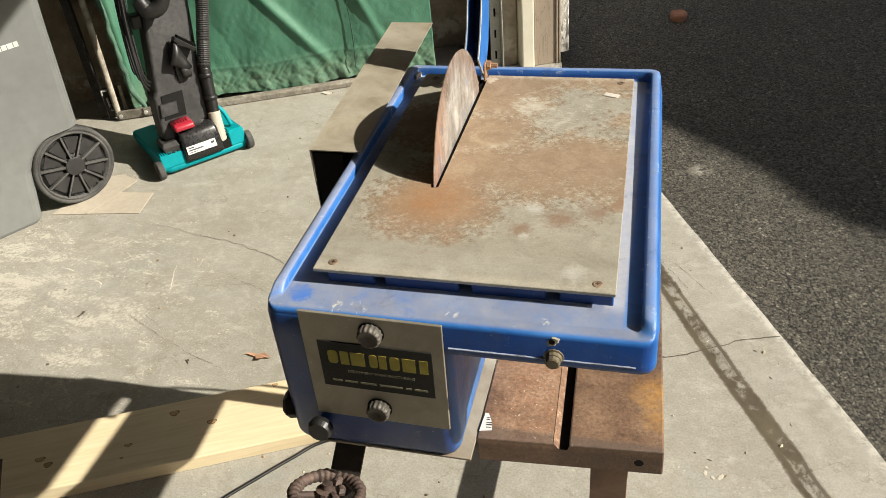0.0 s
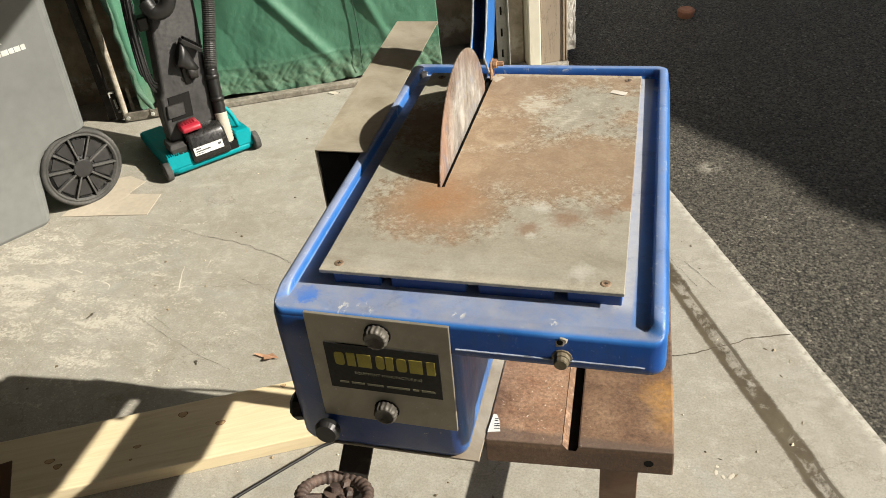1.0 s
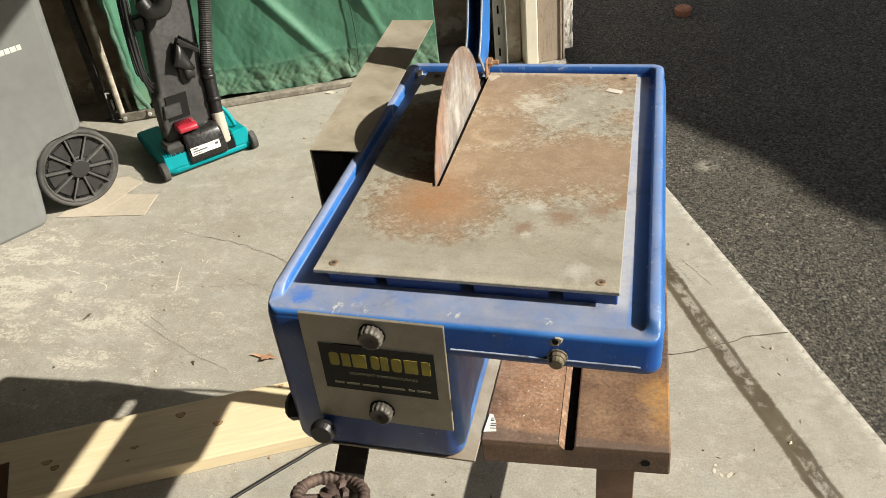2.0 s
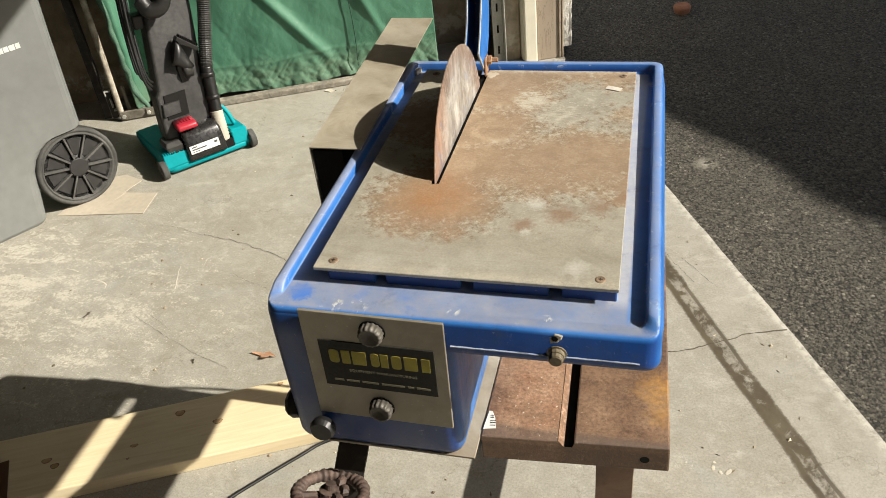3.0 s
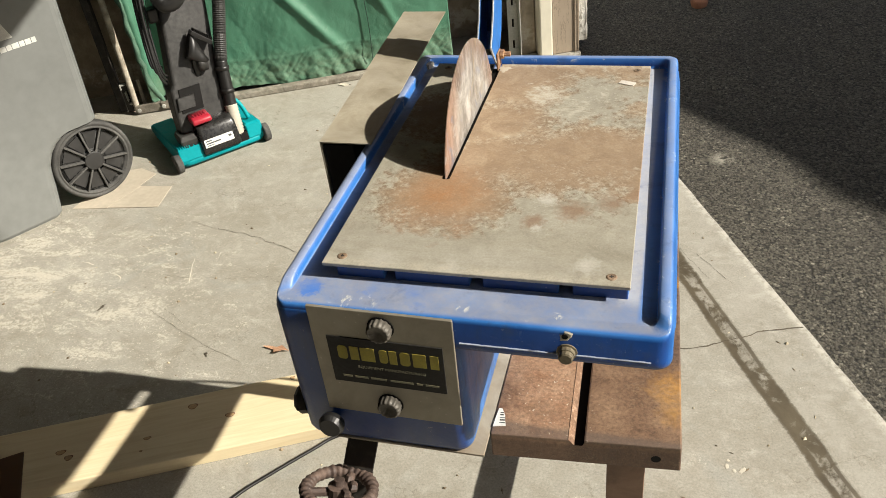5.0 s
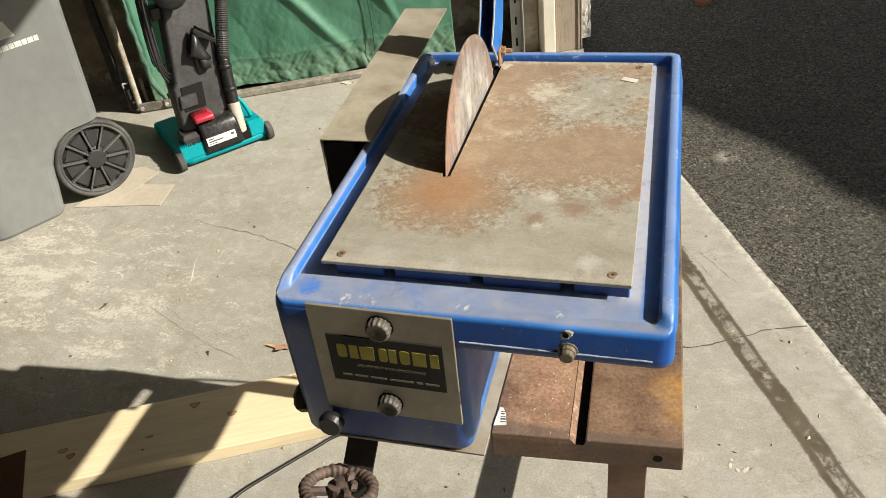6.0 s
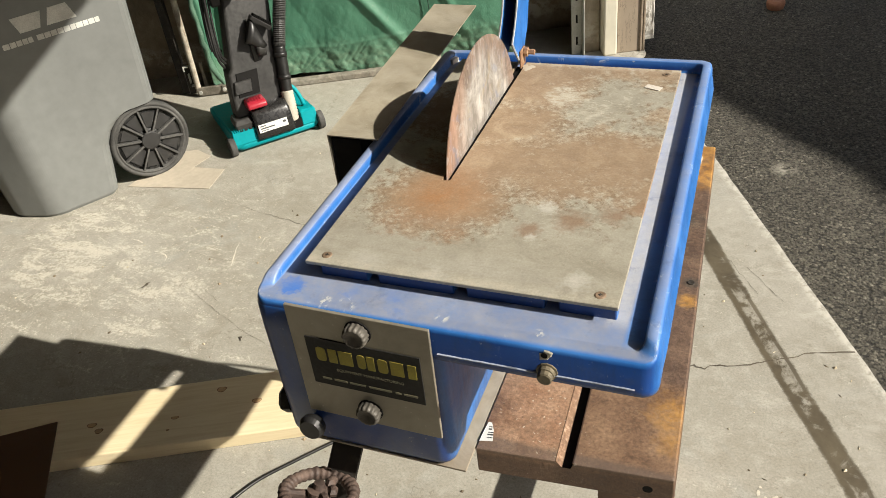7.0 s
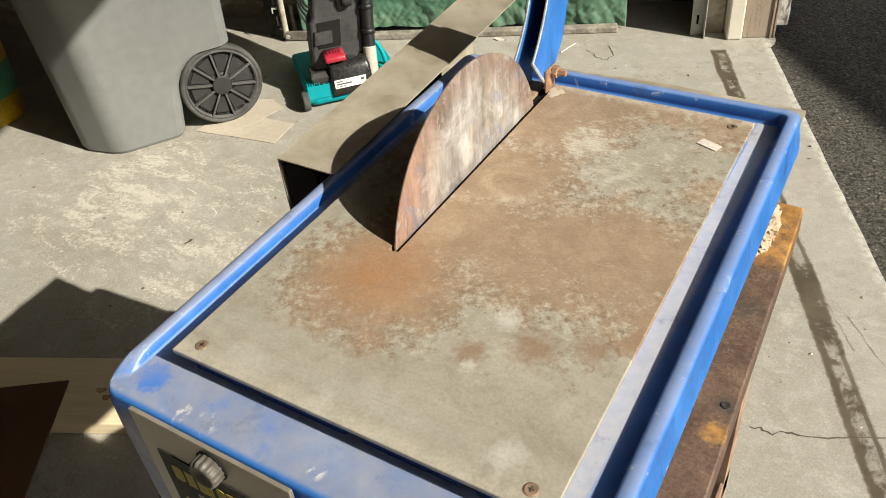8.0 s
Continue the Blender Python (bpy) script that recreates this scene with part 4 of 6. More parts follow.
def saw():
    s = base("rock_saw", (0.13, 0.2, 0.80), "blue enamelled rock saw with rusty steel table on an iron slab", "rock saw")

    # tray with its rounded rim
    def ring(inset, z, r):
        return rounded(X0 + inset, X1 - inset, Y0 + inset, Y1 - inset, r, z, 6)

    bm = loft([ring(0.006, 0.9495, 0.012), ring(0.001, 0.9515, 0.016), ring(0.0005, 0.955, 0.016), ring(0.0005, 0.9595, 0.016), ring(0.0008, 0.9605, 0.016),
               ring(0.001, 0.984, 0.015), ring(0.0022, 0.9885, 0.0145), ring(0.0030, 0.9945, 0.014), ring(0.0042, 0.9985, 0.013), ring(0.0065, RIM_Z, 0.011),
               ring(0.0130, RIM_Z, 0.009), ring(0.0148, 0.9985, 0.008), ring(0.0153, 0.9925, 0.007), ring(0.0162, FLOOR_Z, 0.006), ring(0.0175, FLOOR_Z, 0.006), ring(0.0185, FLOOR_Z, 0.006)])
    for cut in (0.0225, 0.027, 0.032, 0.038, 0.046):
        bmesh.ops.bisect_plane(bm, geom=bm.verts[:] + bm.edges[:] + bm.faces[:], plane_co=(0, Y0 + cut, 0), plane_no=(0, 1, 0))
    for v in bm.verts:
        # the rim dies away into the front, which is level with the floor of the tray and has a rounded edge
        out, d = min(v.co.x - X0, X1 - v.co.x), v.co.y - Y0
        if v.co.z > FLOOR_Z:
            k = min(1.0, max(0.0, (d - 1.2 * out - 0.001) / 0.026)) if d < 0.2 else 1.0
            if v.co.x > 0.2 and d < 0.2:
                f = min(1.0, max(0.0, (0.024 - out) / 0.012))
                g = min(1.0, max(0.0, (d - 0.018) / 0.014))
                k = min(1.0, max(0.0, (d - 0.008) / 0.014)) * (f * (1 - g) + g)
            k = k * k * (3 - 2 * k)
            v.co.z = FLOOR_Z + (v.co.z - FLOOR_Z + (0.0022 if v.co.x > 0.28 else 0.0)) * k
            if 0.28 < v.co.x < X1 - 0.009:
                v.co.x -= 0.0010
        if v.co.z > 0.98 and d < 0.008:
            v.co.z = min(v.co.z, FLOOR_Z - 0.007 * (1 - d / 0.008) ** 2)
        # the right side runs slightly in towards the back, the left rim is the broadest
        if v.co.x > 0.2:
            v.co.x -= 0.012 * (v.co.y - 0.225) / 0.56
        elif X0 + 0.0078 < v.co.x < X0 + 0.03 and 0 < v.co.y < 0.49:
            v.co.x += 0.002
        # the back rim stands a little higher
        if v.co.z > 0.996 and v.co.y > Y1 - 0.025:
            v.co.z += 0.003
        # the right wall is cut higher than the apron and flares a little
        if v.co.x > 0.28 and v.co.z < 0.962 and d > 0.04:
            v.co.z = 0.966 + 0.5 * (v.co.z - 0.9495)
            v.co.x += 0.0016
        # the walls draw in downwards
        if v.co.z < 0.985 and v.co.x < 0:
            v.co.x += 0.06 * (0.985 - v.co.z)
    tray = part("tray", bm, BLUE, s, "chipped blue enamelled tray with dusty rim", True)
    # pale line along the tray's lower flange: worn edge with its highlight painted in
    rows = []
    for i in range(60):
        x, drift = 0.131 + 0.178 * i / 59, 0.0003 * noise.noise(Vector((i * 0.31, 2, 0)))
        half = 0.00045 + 0.00030 * noise.noise(Vector((i * 0.47, 7, 0)))
        rows.append([Vector((x, y, 0.9601 + drift + h * half)) for y, h in ((Y0 - 0.0010, -1), (Y0 + 0.002, -1), (Y0 + 0.002, 1), (Y0 - 0.0010, 1))])
    part("flange_line", loft(rows), LIP_HIGHLIGHT, tray, "pale highlight painted on the worn lip")
    # chipped white corner at the back
    rnd = random.Random(8)
    for i in range(9):
        x, y, z = X0 + 0.008 + rnd.uniform(0, 0.012), Y1 - 0.030 + rnd.uniform(0, 0.026), RIM_Z - 0.0035 + rnd.uniform(-0.002, 0.001)
        part("crust", spun([(0.0, -0.003), (0.004, -0.002), (0.0045, 0.0005), (0.002, 0.002), (0.0, 0.0022)], 7, Matrix.Translation((x, y, z)) @ Matrix.Rotation(rnd.uniform(0, 6), 4, "Z")), CHIP, tray, "flaking white scale")

    part("bare_corner", loft([[Vector((x, y, z0)) for x, y in ((-0.0475, 0.478), (-0.0405, 0.476), (-0.0360, 0.488), (-0.0440, 0.4905))] for z0 in (0.9895, 0.9975)]), CHIP, tray, "bare white chipped corner")

    # tank under the tray's front
    def tring(x0, x1, y0, y1, r, z):
        return rounded(x0, x1, y0, y1, r, z, 6)

    bm = loft([tring(-0.052, 0.119, -0.046, 0.254, 0.012, 0.7935), tring(-0.0605, 0.128, -0.0535, 0.261, 0.016, 0.797), tring(-0.0622, 0.1305, -0.056, 0.263, 0.017, 0.804),
               tring(-0.0622, 0.1315, -0.0570, 0.264, 0.017, 0.87), tring(-0.0616, 0.133, -0.0572, 0.264, 0.016, 0.952), tring(-0.0612, 0.133, -0.0566, 0.264, 0.016, 0.980), tring(-0.0602, 0.133, -0.0545, 0.264, 0.016, 0.9850), tring(-0.057, 0.131, -0.050, 0.262, 0.015, 0.9890)])
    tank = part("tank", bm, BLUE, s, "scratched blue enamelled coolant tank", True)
    part("drain_knob", spun([(0.0, 0.0), (0.006, 0.0), (0.006, 0.008), (0.0135, 0.009), (0.0145, 0.015), (0.0115, 0.0205), (0.0, 0.021)], 26, toward((-0.021, -0.0555, 0.829), (0.03, -1.0, 0.10))), BLACK, tank, "black drain knob")
    part("side_knob", spun([(0.0, 0.0), (0.017, 0.0), (0.018, 0.010), (0.012, 0.015), (0.0, 0.016)], 6, toward((-0.0615, -0.034, 0.826), (-1, -0.1, 0))), DARK_STEEL, tank, "black side knob")

    # steel face with its label
    face = part("face_plate", box(-0.0170, 0.1305, -0.0615, -0.0580, 0.8445, 0.9895, 0.0007), FACE, s, "dull scratched steel face plate")
    label = part("label", box(-0.0015, 0.1185, -0.0625, -0.0613, 0.8905, 0.9535, 0.0003), LABEL, face, "black printed maker's label")
    for i, (a, b) in enumerate(((0.0081, 0.0185), (0.0212, 0.0303), (0.0325, 0.0473), (0.0522, 0.0610), (0.0625, 0.0705), (0.0738, 0.0842), (0.0870, 0.1007), (0.1048, 0.1135))):
        r = 0.0035 if i in (0, 3, 5) else 0.0006
        bm = loft([[Vector((p.x, y, p.y)) for p in rounded(a, b, 0.9240, 0.9420, r, 0.0, 3)] for y in (-0.0629, -0.0623)])
        part("print", bm, YELLOW, label, "yellow printed block" if i == 0 else "")
    words = lettering("EQUIPMENT MANUFACTURING", 0.0712, 0.0040, GREY_INK, Matrix.Translation((0.0273, -0.06262, 0.9125)) @ Matrix.Rotation(radians(90), 4, "X"), label)
    words.name = "lettering"
    for a, b in ((0.009, 0.019), (0.022, 0.036), (0.039, 0.056), (0.060, 0.084), (0.088, 0.094), (0.097, 0.111)):
        part("print", box(a, b, -0.0629, -0.0623, 0.8985, 0.9010, 0.0), GREY_INK, label)
    for x, z in ((0.0585, 0.9715), (0.0555, 0.8645)):
        knob = part("knob", spun([(0.0, 0.0), (0.0118, 0.0), (0.0120, 0.0085), (0.0108, 0.0108), (0.0096, 0.0112), (0.0078, 0.0098), (0.0, 0.0094)], 96, toward((x, -0.0617, z), (0.0, -1, 0)), lambda a: 1.0 + 0.042 * math.cos(14 * a)), KNOB, face, "worn grey fluted thumb knob", True)
        part("washer", spun([(0.0, 0.0), (0.0136, 0.0), (0.0136, 0.0010), (0.0, 0.0010)], 20, toward((x, -0.0615, z), (0, -1, 0))), BLACK_AND_SHADE, knob)
    # the plate sits slightly askew on the tank
    middle = Matrix.Translation((0.0565, 0.0, 0.917))
    askew = Matrix.Translation((-0.004, 0.0, 0.0035)) @ middle @ Matrix.Rotation(radians(1.0), 4, "Y") @ middle.inverted()
    for ob in [face] + list(face.children_recursive):
        ob.data.transform(askew)
    nut = part("bolt", spun([(0.0, 0.0), (0.0098, 0.0), (0.0098, 0.0015), (0.0080, 0.002), (0.0080, 0.006), (0.0070, 0.0065), (0.0068, 0.0105), (0.0056, 0.0115), (0.0, 0.0115)], 12, toward((0.2335, Y0 + 0.0012, 0.963), (0.0, -1, 0))), BRASS, s, "dirty brass bolt with washer")
    spot = part("chip", spun([(0.0, -0.0005), (0.0060, 0.0), (0.0045, 0.0009), (0.0, 0.001)], 11, toward((0.2325, Y0 + 0.0012, 0.9815), (0, -1, 0)), lambda a: 1 + 0.3 * math.sin(2 * a) + 0.2 * math.sin(5 * a)), CHIP, nut, "chipped white spot")
    part("hole", spun([(0.0, 0.0), (0.0030, 0.0), (0.0030, 0.0008), (0.0, 0.0008)], 10, toward((0.2318, Y0 - 0.0001, 0.9825), (0, -1, 0))), BLACK_AND_SHADE, spot)

    # blue block that carries the table, with drain gaps in its front
    block = part("table_block", box(-0.006, 0.2760, 0.006, 0.450, FLOOR_Z - 0.002, 1.0055, 0.002), BLUE, s)
    for a, b in ((-0.006, 0.0445), (0.0560, 0.1325), (0.1455, 0.2195), (0.2325, 0.284)):
        part("rib", box(a, b, -0.007, 0.0055, FLOOR_Z - 0.002, 1.0055, 0.0015), BLUE, block)

    # table plate with the blade's slot
    out = [(-0.018, -0.013), (0.286, -0.013), (0.2785, 0.456), (0.0745, 0.456), (0.0745, 0.152), (0.0640, 0.150), (0.0640, 0.456), (-0.018, 0.456)]
    plate = part("table_plate", slab(out, 1.0058, TOP, 0.0006), PLATE, s, "stained rusty steel table plate")
    for x, y in ((0.0, 0.0), (0.268, 0.0), (0.262, 0.441), (0.0, 0.441)):
        screw = part("screw", spun([(0.0, 0.0), (0.0054, 0.0), (0.0050, 0.0006), (0.0040, 0.0011), (0.0022, 0.0010), (0.0, 0.0006)], 18, Matrix.Translation((x, y, TOP - 0.0002))), SCREW, plate)
        part("screw_slot", merged(box(x - 0.0020, x + 0.0020, y - 0.0004, y + 0.0004, TOP + 0.0003, TOP + 0.0010), box(x - 0.0004, x + 0.0004, y - 0.0020, y + 0.0020, TOP + 0.0004, TOP + 0.0011)), DARK_STEEL, screw)

    # black strip paints the shade inside the blade slot
    part("slot_floor", box(0.0630, 0.0755, 0.149, 0.4495, 1.0050, 1.0057), BLACK_AND_SHADE, plate, "blade slot painted black for its shade")

    # blade
    part("blade", spun([(0.0, -0.0011), (0.128, -0.0011), (0.1325, -0.0006), (0.1325, 0.0006), (0.128, 0.0011), (0.0, 0.0011)], 120, toward((0.0677, 0.2855, 0.9775), (1, 0, 0))), BLADE, s, "tarnished rusty round cutting blade")

    # blue channel-shaped arm behind the blade, open towards the front
    front = [(0.4445, 1.0105), (0.410, 1.054), (0.422, 1.068), (0.436, 1.088), (0.447, 1.110), (0.453, 1.130), (0.457, 1.144)]
    rear = [(0.507, 1.144), (0.503, 1.128), (0.492, 1.090), (0.479, 1.052), (0.462, 1.032), (0.449, 1.027)]

    def flange(x0, x1):
        return bevelled(loft([[Vector((x, y, z)) for y, z in front + rear] for x in (x0, x1)]), 0.0004, 1)

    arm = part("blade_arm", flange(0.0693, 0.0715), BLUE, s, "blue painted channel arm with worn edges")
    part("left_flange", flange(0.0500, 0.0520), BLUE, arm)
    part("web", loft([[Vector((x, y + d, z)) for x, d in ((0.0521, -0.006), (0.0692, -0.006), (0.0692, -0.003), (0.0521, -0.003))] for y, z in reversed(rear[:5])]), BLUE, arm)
    part("top_web", box(0.0521, 0.0692, 0.460, 0.500, 1.140, 1.1435, 0.0003), BLUE, arm)
    rnd = random.Random(17)
    for x in (0.0510, 0.0704):
        line = [(x + rnd.uniform(-0.0003, 0.0003), y - 0.0004, z) for y, z in front[1:6]]
        part("worn_edge", tube(line, 0.0014, 6), EDGE_WEAR, arm, "chipped pale bare edge")
    part("worn_tip", tube([(0.0704, front[0][0] - 0.001, front[0][1] + 0.002), (0.0704, 0.428, 1.031), (0.0704, front[1][0], front[1][1])], 0.0018, 6), EDGE_WEAR, arm)
    part("hinge_plate", box(0.0715, 0.0738, 0.434, 0.456, 1.0095, 1.034, 0.001), OCHRE, arm, "rusty ochre hinge plate")
    part("hinge_bolt", spun([(0.0, 0.0), (0.0065, 0.0), (0.0065, 0.005), (0.0035, 0.0055), (0.0035, 0.014), (0.0, 0.0145)], 6, toward((0.0745, 0.450, 1.028), (1, 0, 0))), OCHRE, arm, "rusty hinge bolt")
    bm = spun([(0.0, 0.0), (0.0085, 0.0), (0.006, 0.0003), (0.0, 0.0005)], 26, Matrix.Translation((0.081, 0.440, TOP)), lambda a: 1 + 0.25 * math.sin(3 * a) + 0.18 * math.sin(7 * a) + 0.1 * math.sin(11 * a))
    part("grit", bm, CARD, arm, "pale crusted grit")

    # belt guard beside the tray, rising a little to the back
    ga, gb, gy0, gy1 = -0.1125, -0.0440, 0.222, 0.602
    rise = 0.020

    def sheet(x0, x1, y0, y1, lo, hi):
        """A plate whose heights follow the guard's slope; lo and hi are below its top."""
        def top(y):
            return 1.0100 + rise * (y - gy0) / (gy1 - gy0)
        return loft([[Vector((x0, y0, top(y0) + lo)), Vector((x1, y0, top(y0) + lo)), Vector((x1, y1, top(y1) + lo)), Vector((x0, y1, top(y1) + lo))],
                     [Vector((x0, y0, top(y0) + hi)), Vector((x1, y0, top(y0) + hi)), Vector((x1, y1, top(y1) + hi)), Vector((x0, y1, top(y1) + hi))]])

    guard = part("belt_guard", sheet(ga, gb, gy0, gy1, -0.0015, 0.0), SHEET, s, "dull folded sheet metal belt guard")
    part("guard_side", sheet(ga, ga + 0.0015, gy0, gy1, -0.108, -0.0016), SHEET, guard)
    # added black block gives the guard's open front its shaded inside
    part("belt_case", sheet(ga + 0.003, -0.070, gy0 + 0.003, 0.46, -0.106, -0.006), BLACK_AND_SHADE, guard, "black block for the shaded inside of the guard")
    # unseen motor and plates behind the tank, added to shape the floor shadow
    motor = part("motor", spun([(0.0, 0.0), (0.018, 0.0), (0.023, 0.006), (0.023, 0.160), (0.018, 0.168), (0.0, 0.168)], 28, toward((0.078, 0.621, 0.842), (1, 0, 0))), BLACK_AND_SHADE, s, "unseen black motor added for the floor shadow")
    part("motor_plate", slab([(-0.105, 0.497), (0.300, 0.497), (0.300, 0.640), (0.130, 0.643), (-0.090, 0.627), (-0.105, 0.619)], 0.925, 0.929), SHEET, motor)
    part("motor_post", box(0.19, 0.215, 0.600, 0.617, 0.80, 0.9252, 0.001), SHEET, motor)
    part("motor_foot", box(0.155, 0.245, 0.599, 0.645, 0.7952, 0.821), BLACK_AND_SHADE, motor)
    # mounting sheet under the tank
    part("mount_sheet", box(-0.036, 0.1424, -0.0535, 0.262, 0.7905, 0.7934, 0.0006), RUSTY_SHEET, s, "dull steel mounting sheet")
    return s


saw()


def sticker():
    """The slip of paper left on the saw's table."""
    m = Matrix.Translation((0.252, 0.402, TOP + 0.0004)) @ Matrix.Rotation(-0.35, 4, "Z")
    tagged(part("paper_slip", box(-0.0105, 0.0100, -0.0050, 0.0048, 0, 0.0006, 0.0, m), SLIP), "small white paper slip on the saw table", "paper slip")


sticker()

# ---- the iron slab and its stand ----


def stand():
    s = base("machine_stand", (0.2, 0.3, 0.0), "rusty cast iron machine table on angle iron legs", "machine stand")
    x0, x1, y0, y1, z0, z1 = 0.143, 0.347, -0.024, 0.645, 0.758, 0.795
    skew, inward = 0.064, 0.037

    def drawn(prof, f0=0.0, f1=0.0):
        """A bar along the slab, which lies slightly askew and narrows to the back."""
        return loft([[Vector((x, y0 + f0 + skew * (x - x0), z)) for x, z in prof], [Vector((x - inward * (y1 - y0) if x > x0 else x0 + 0.0005, y1 - f1, z)) for x, z in prof]])

    prof = [(x0, z0), (x1, z0), (x1 - 0.001, z1), (0.2448, z1), (0.2448, 0.785), (0.2335, 0.785), (0.2282, z1), (x0, z1)]
    top = part("slab", bevelled(drawn(prof), 0.0018, 2), IRON, s, "rusted cast iron slab with a machined slot")
    part("slot_lip", drawn([(0.2274, z1 - 0.001), (0.2280, z1 + 0.0005), (0.2343, 0.7860), (0.2335, 0.7850)], 0.0004, 0.01), LIP, top, "bright worn slot lip")
    # the slot's shade as a black strip over its rusty floor
    part("slot_floor", drawn([(0.2346, 0.7846), (0.2445, 0.7846), (0.2445, 0.7862), (0.2346, 0.7862)], 0.0008, 0.003), BLACK_AND_SHADE, top, "slot floor painted black for its shade")
    part("hole", spun([(0.0, 0.0), (0.0052, 0.0), (0.0052, 0.0008), (0.0, 0.0008)], 14, toward((0.3205, y0 + skew * (0.3205 - x0) + 0.0006, 0.775), (skew, -1, 0))), BLACK_AND_SHADE, top)
    for x, y, r in ((0.3245, 0.299, 0.0048),):
        part("plug", spun([(0.0, 0.0), (r, 0.0), (r * 0.9, 0.0015), (r * 0.5, 0.0012), (0.0, 0.0006)], 14, Matrix.Translation((x, y, z1 - 0.0004))), DARK_STEEL, top)
    for x, y in ((0.268, 0.0), (0.262, 0.610)):
        part("leg", merged(box(x, x + 0.042, y, y + 0.005, 0.0, z0, 0.0008), box(x + 0.037, x + 0.042, y + 0.0045, y + 0.042, 0.0, z0, 0.0008)), RUST_BAR, s, "pinkish brown rusty angle iron leg")
    part("side_rail", box(0.2985, 0.3040, 0.006, 0.648, 0.196, 0.252, 0.0008), RUST_BAR, s, "rusty flat steel side rail")
    part("leg", merged(box(-0.030, -0.025, 0.612, 0.654, 0.0, 0.7950, 0.0008), box(-0.0255, 0.012, 0.649, 0.654, 0.0, 0.7950, 0.0008)), RUST_BAR, s, "pinkish brown rusty angle iron leg")
    part("top_rail", box(-0.0245, 0.136, 0.637, 0.6485, 0.757, 0.7945, 0.0008), RUST_BAR, s)
    # strap and hand wheel below the tank
    strap = part("strap", loft([[Vector((x, -0.020, 0.7945)) for x in (-0.020, 0.016)] + [Vector((x, -0.014, 0.7945)) for x in (0.016, -0.020)],
                                [Vector((x, -0.060, 0.735)) for x in (-0.030, 0.006)] + [Vector((x, -0.052, 0.735)) for x in (0.006, -0.030)],
                                [Vector((x, -0.075, 0.700)) for x in (-0.032, 0.002)] + [Vector((x, -0.067, 0.700)) for x in (0.002, -0.032)]]), DARK_STEEL, s, "dark grimy steel strap")
    wheel_m = toward((-0.0185, -0.093, 0.748), (0.06, 0.34, 0.93))
    bm = bmesh.new()
    rows = []
    n, k, R, r = 150, 10, 0.0375, 0.0072
    for i in range(n):
        a = math.tau * i / n
        rr = r * (1 + 0.09 * math.cos(31 * a) + 0.07 * math.sin(5 * a) + 0.16 * noise.noise(Vector((4 * math.cos(a), 4 * math.sin(a), 1.0))))
        rows.append([bm.verts.new(((R + rr * math.cos(math.tau * j / k)) * math.cos(a), (R + rr * math.cos(math.tau * j / k)) * math.sin(a), rr * math.sin(math.tau * j / k))) for j in range(k)])
    for i in range(n):
        for j in range(k):
            bm.faces.new((rows[i][j], rows[(i + 1) % n][j], rows[(i + 1) % n][(j + 1) % k], rows[i][(j + 1) % k]))
    bm.transform(wheel_m)
    part("hand_wheel", bm, RUST, strap, "rusty cast hand wheel with ribbed rim", True)
    for i in range(3):
        a = math.tau * i / 3 + 0.6
        part("spoke", tube([wheel_m @ Vector((0, 0, -0.002)), wheel_m @ Vector((0.02 * math.cos(a), 0.02 * math.sin(a), -0.001)), wheel_m @ Vector((0.040 * math.cos(a), 0.040 * math.sin(a), 0))], 0.0052, 8), RUST, strap)
    part("hub", spun([(0.0, -0.03), (0.009, -0.03), (0.013, -0.006), (0.013, 0.006), (0.007, 0.008), (0.006, 0.014), (0.0, 0.015)], 16, wheel_m), RUST, strap)
    for i in range(3):
        a = 2.6 + i * 0.9
        lump = wheel_m @ Matrix.Translation((0.016 * math.cos(a), 0.016 * math.sin(a), 0.004 + 0.002 * (i % 3)))
        part("crust", spun([(0.0, -0.005), (0.006, -0.003), (0.007, 0.001), (0.004, 0.005), (0.0, 0.006)], 7, lump, lambda t: 1 + 0.3 * math.sin(2 * t + a)), RUST, strap)


stand()


def slab_bits():
    s = tagged(part("barcode_sticker", slab([(0.1440, -0.014), (0.1580, -0.011), (0.1545, 0.004), (0.1500, 0.013), (0.1460, 0.0135), (0.1450, 0.002)], 0.7952, 0.7958), PAPER), "torn white barcode sticker on the rusty slab", "sticker")
    for i, y in enumerate((-0.008, -0.0045, -0.001, 0.003, 0.0065)):
        m = Matrix.Translation((0.1525 - 0.12 * (y + 0.008), y, 0.7957)) @ Matrix.Rotation(0.12, 4, "Z")
        part("bar", box(-0.002, 0.0042 if i < 3 else 0.0020, 0, 0.0018 if i % 2 else 0.0010, 0.0, 0.0004, 0, m), INK, s)
    bm = bmesh.new()
    bmesh.ops.create_icosphere(bm, subdivisions=6, radius=1.0)
    for v in bm.verts:
        p = v.co.copy()
        d = 0.84 + 0.20 * noise.noise(p * 1.7) + 0.42 * (0.40 - abs(noise.noise(p * 2.8 + Vector((3, 1, 2))))) + 0.24 * (0.4 - abs(noise.noise(p * 5.5))) + 0.08 * noise.noise(p * 13)
        v.co = Vector((p.x * 0.023 * d, p.y * 0.043 * d, p.z * 0.023 * d))
    bm.transform(Matrix.Translation((0.285, 0.562, 0.812)))
    tagged(part("rag", bm, FOAM, None, "", True), "crumpled cream rag lying on the rusty slab", "rag")


slab_bits()

# ---- pine board, cord, hardboard on the floor ----


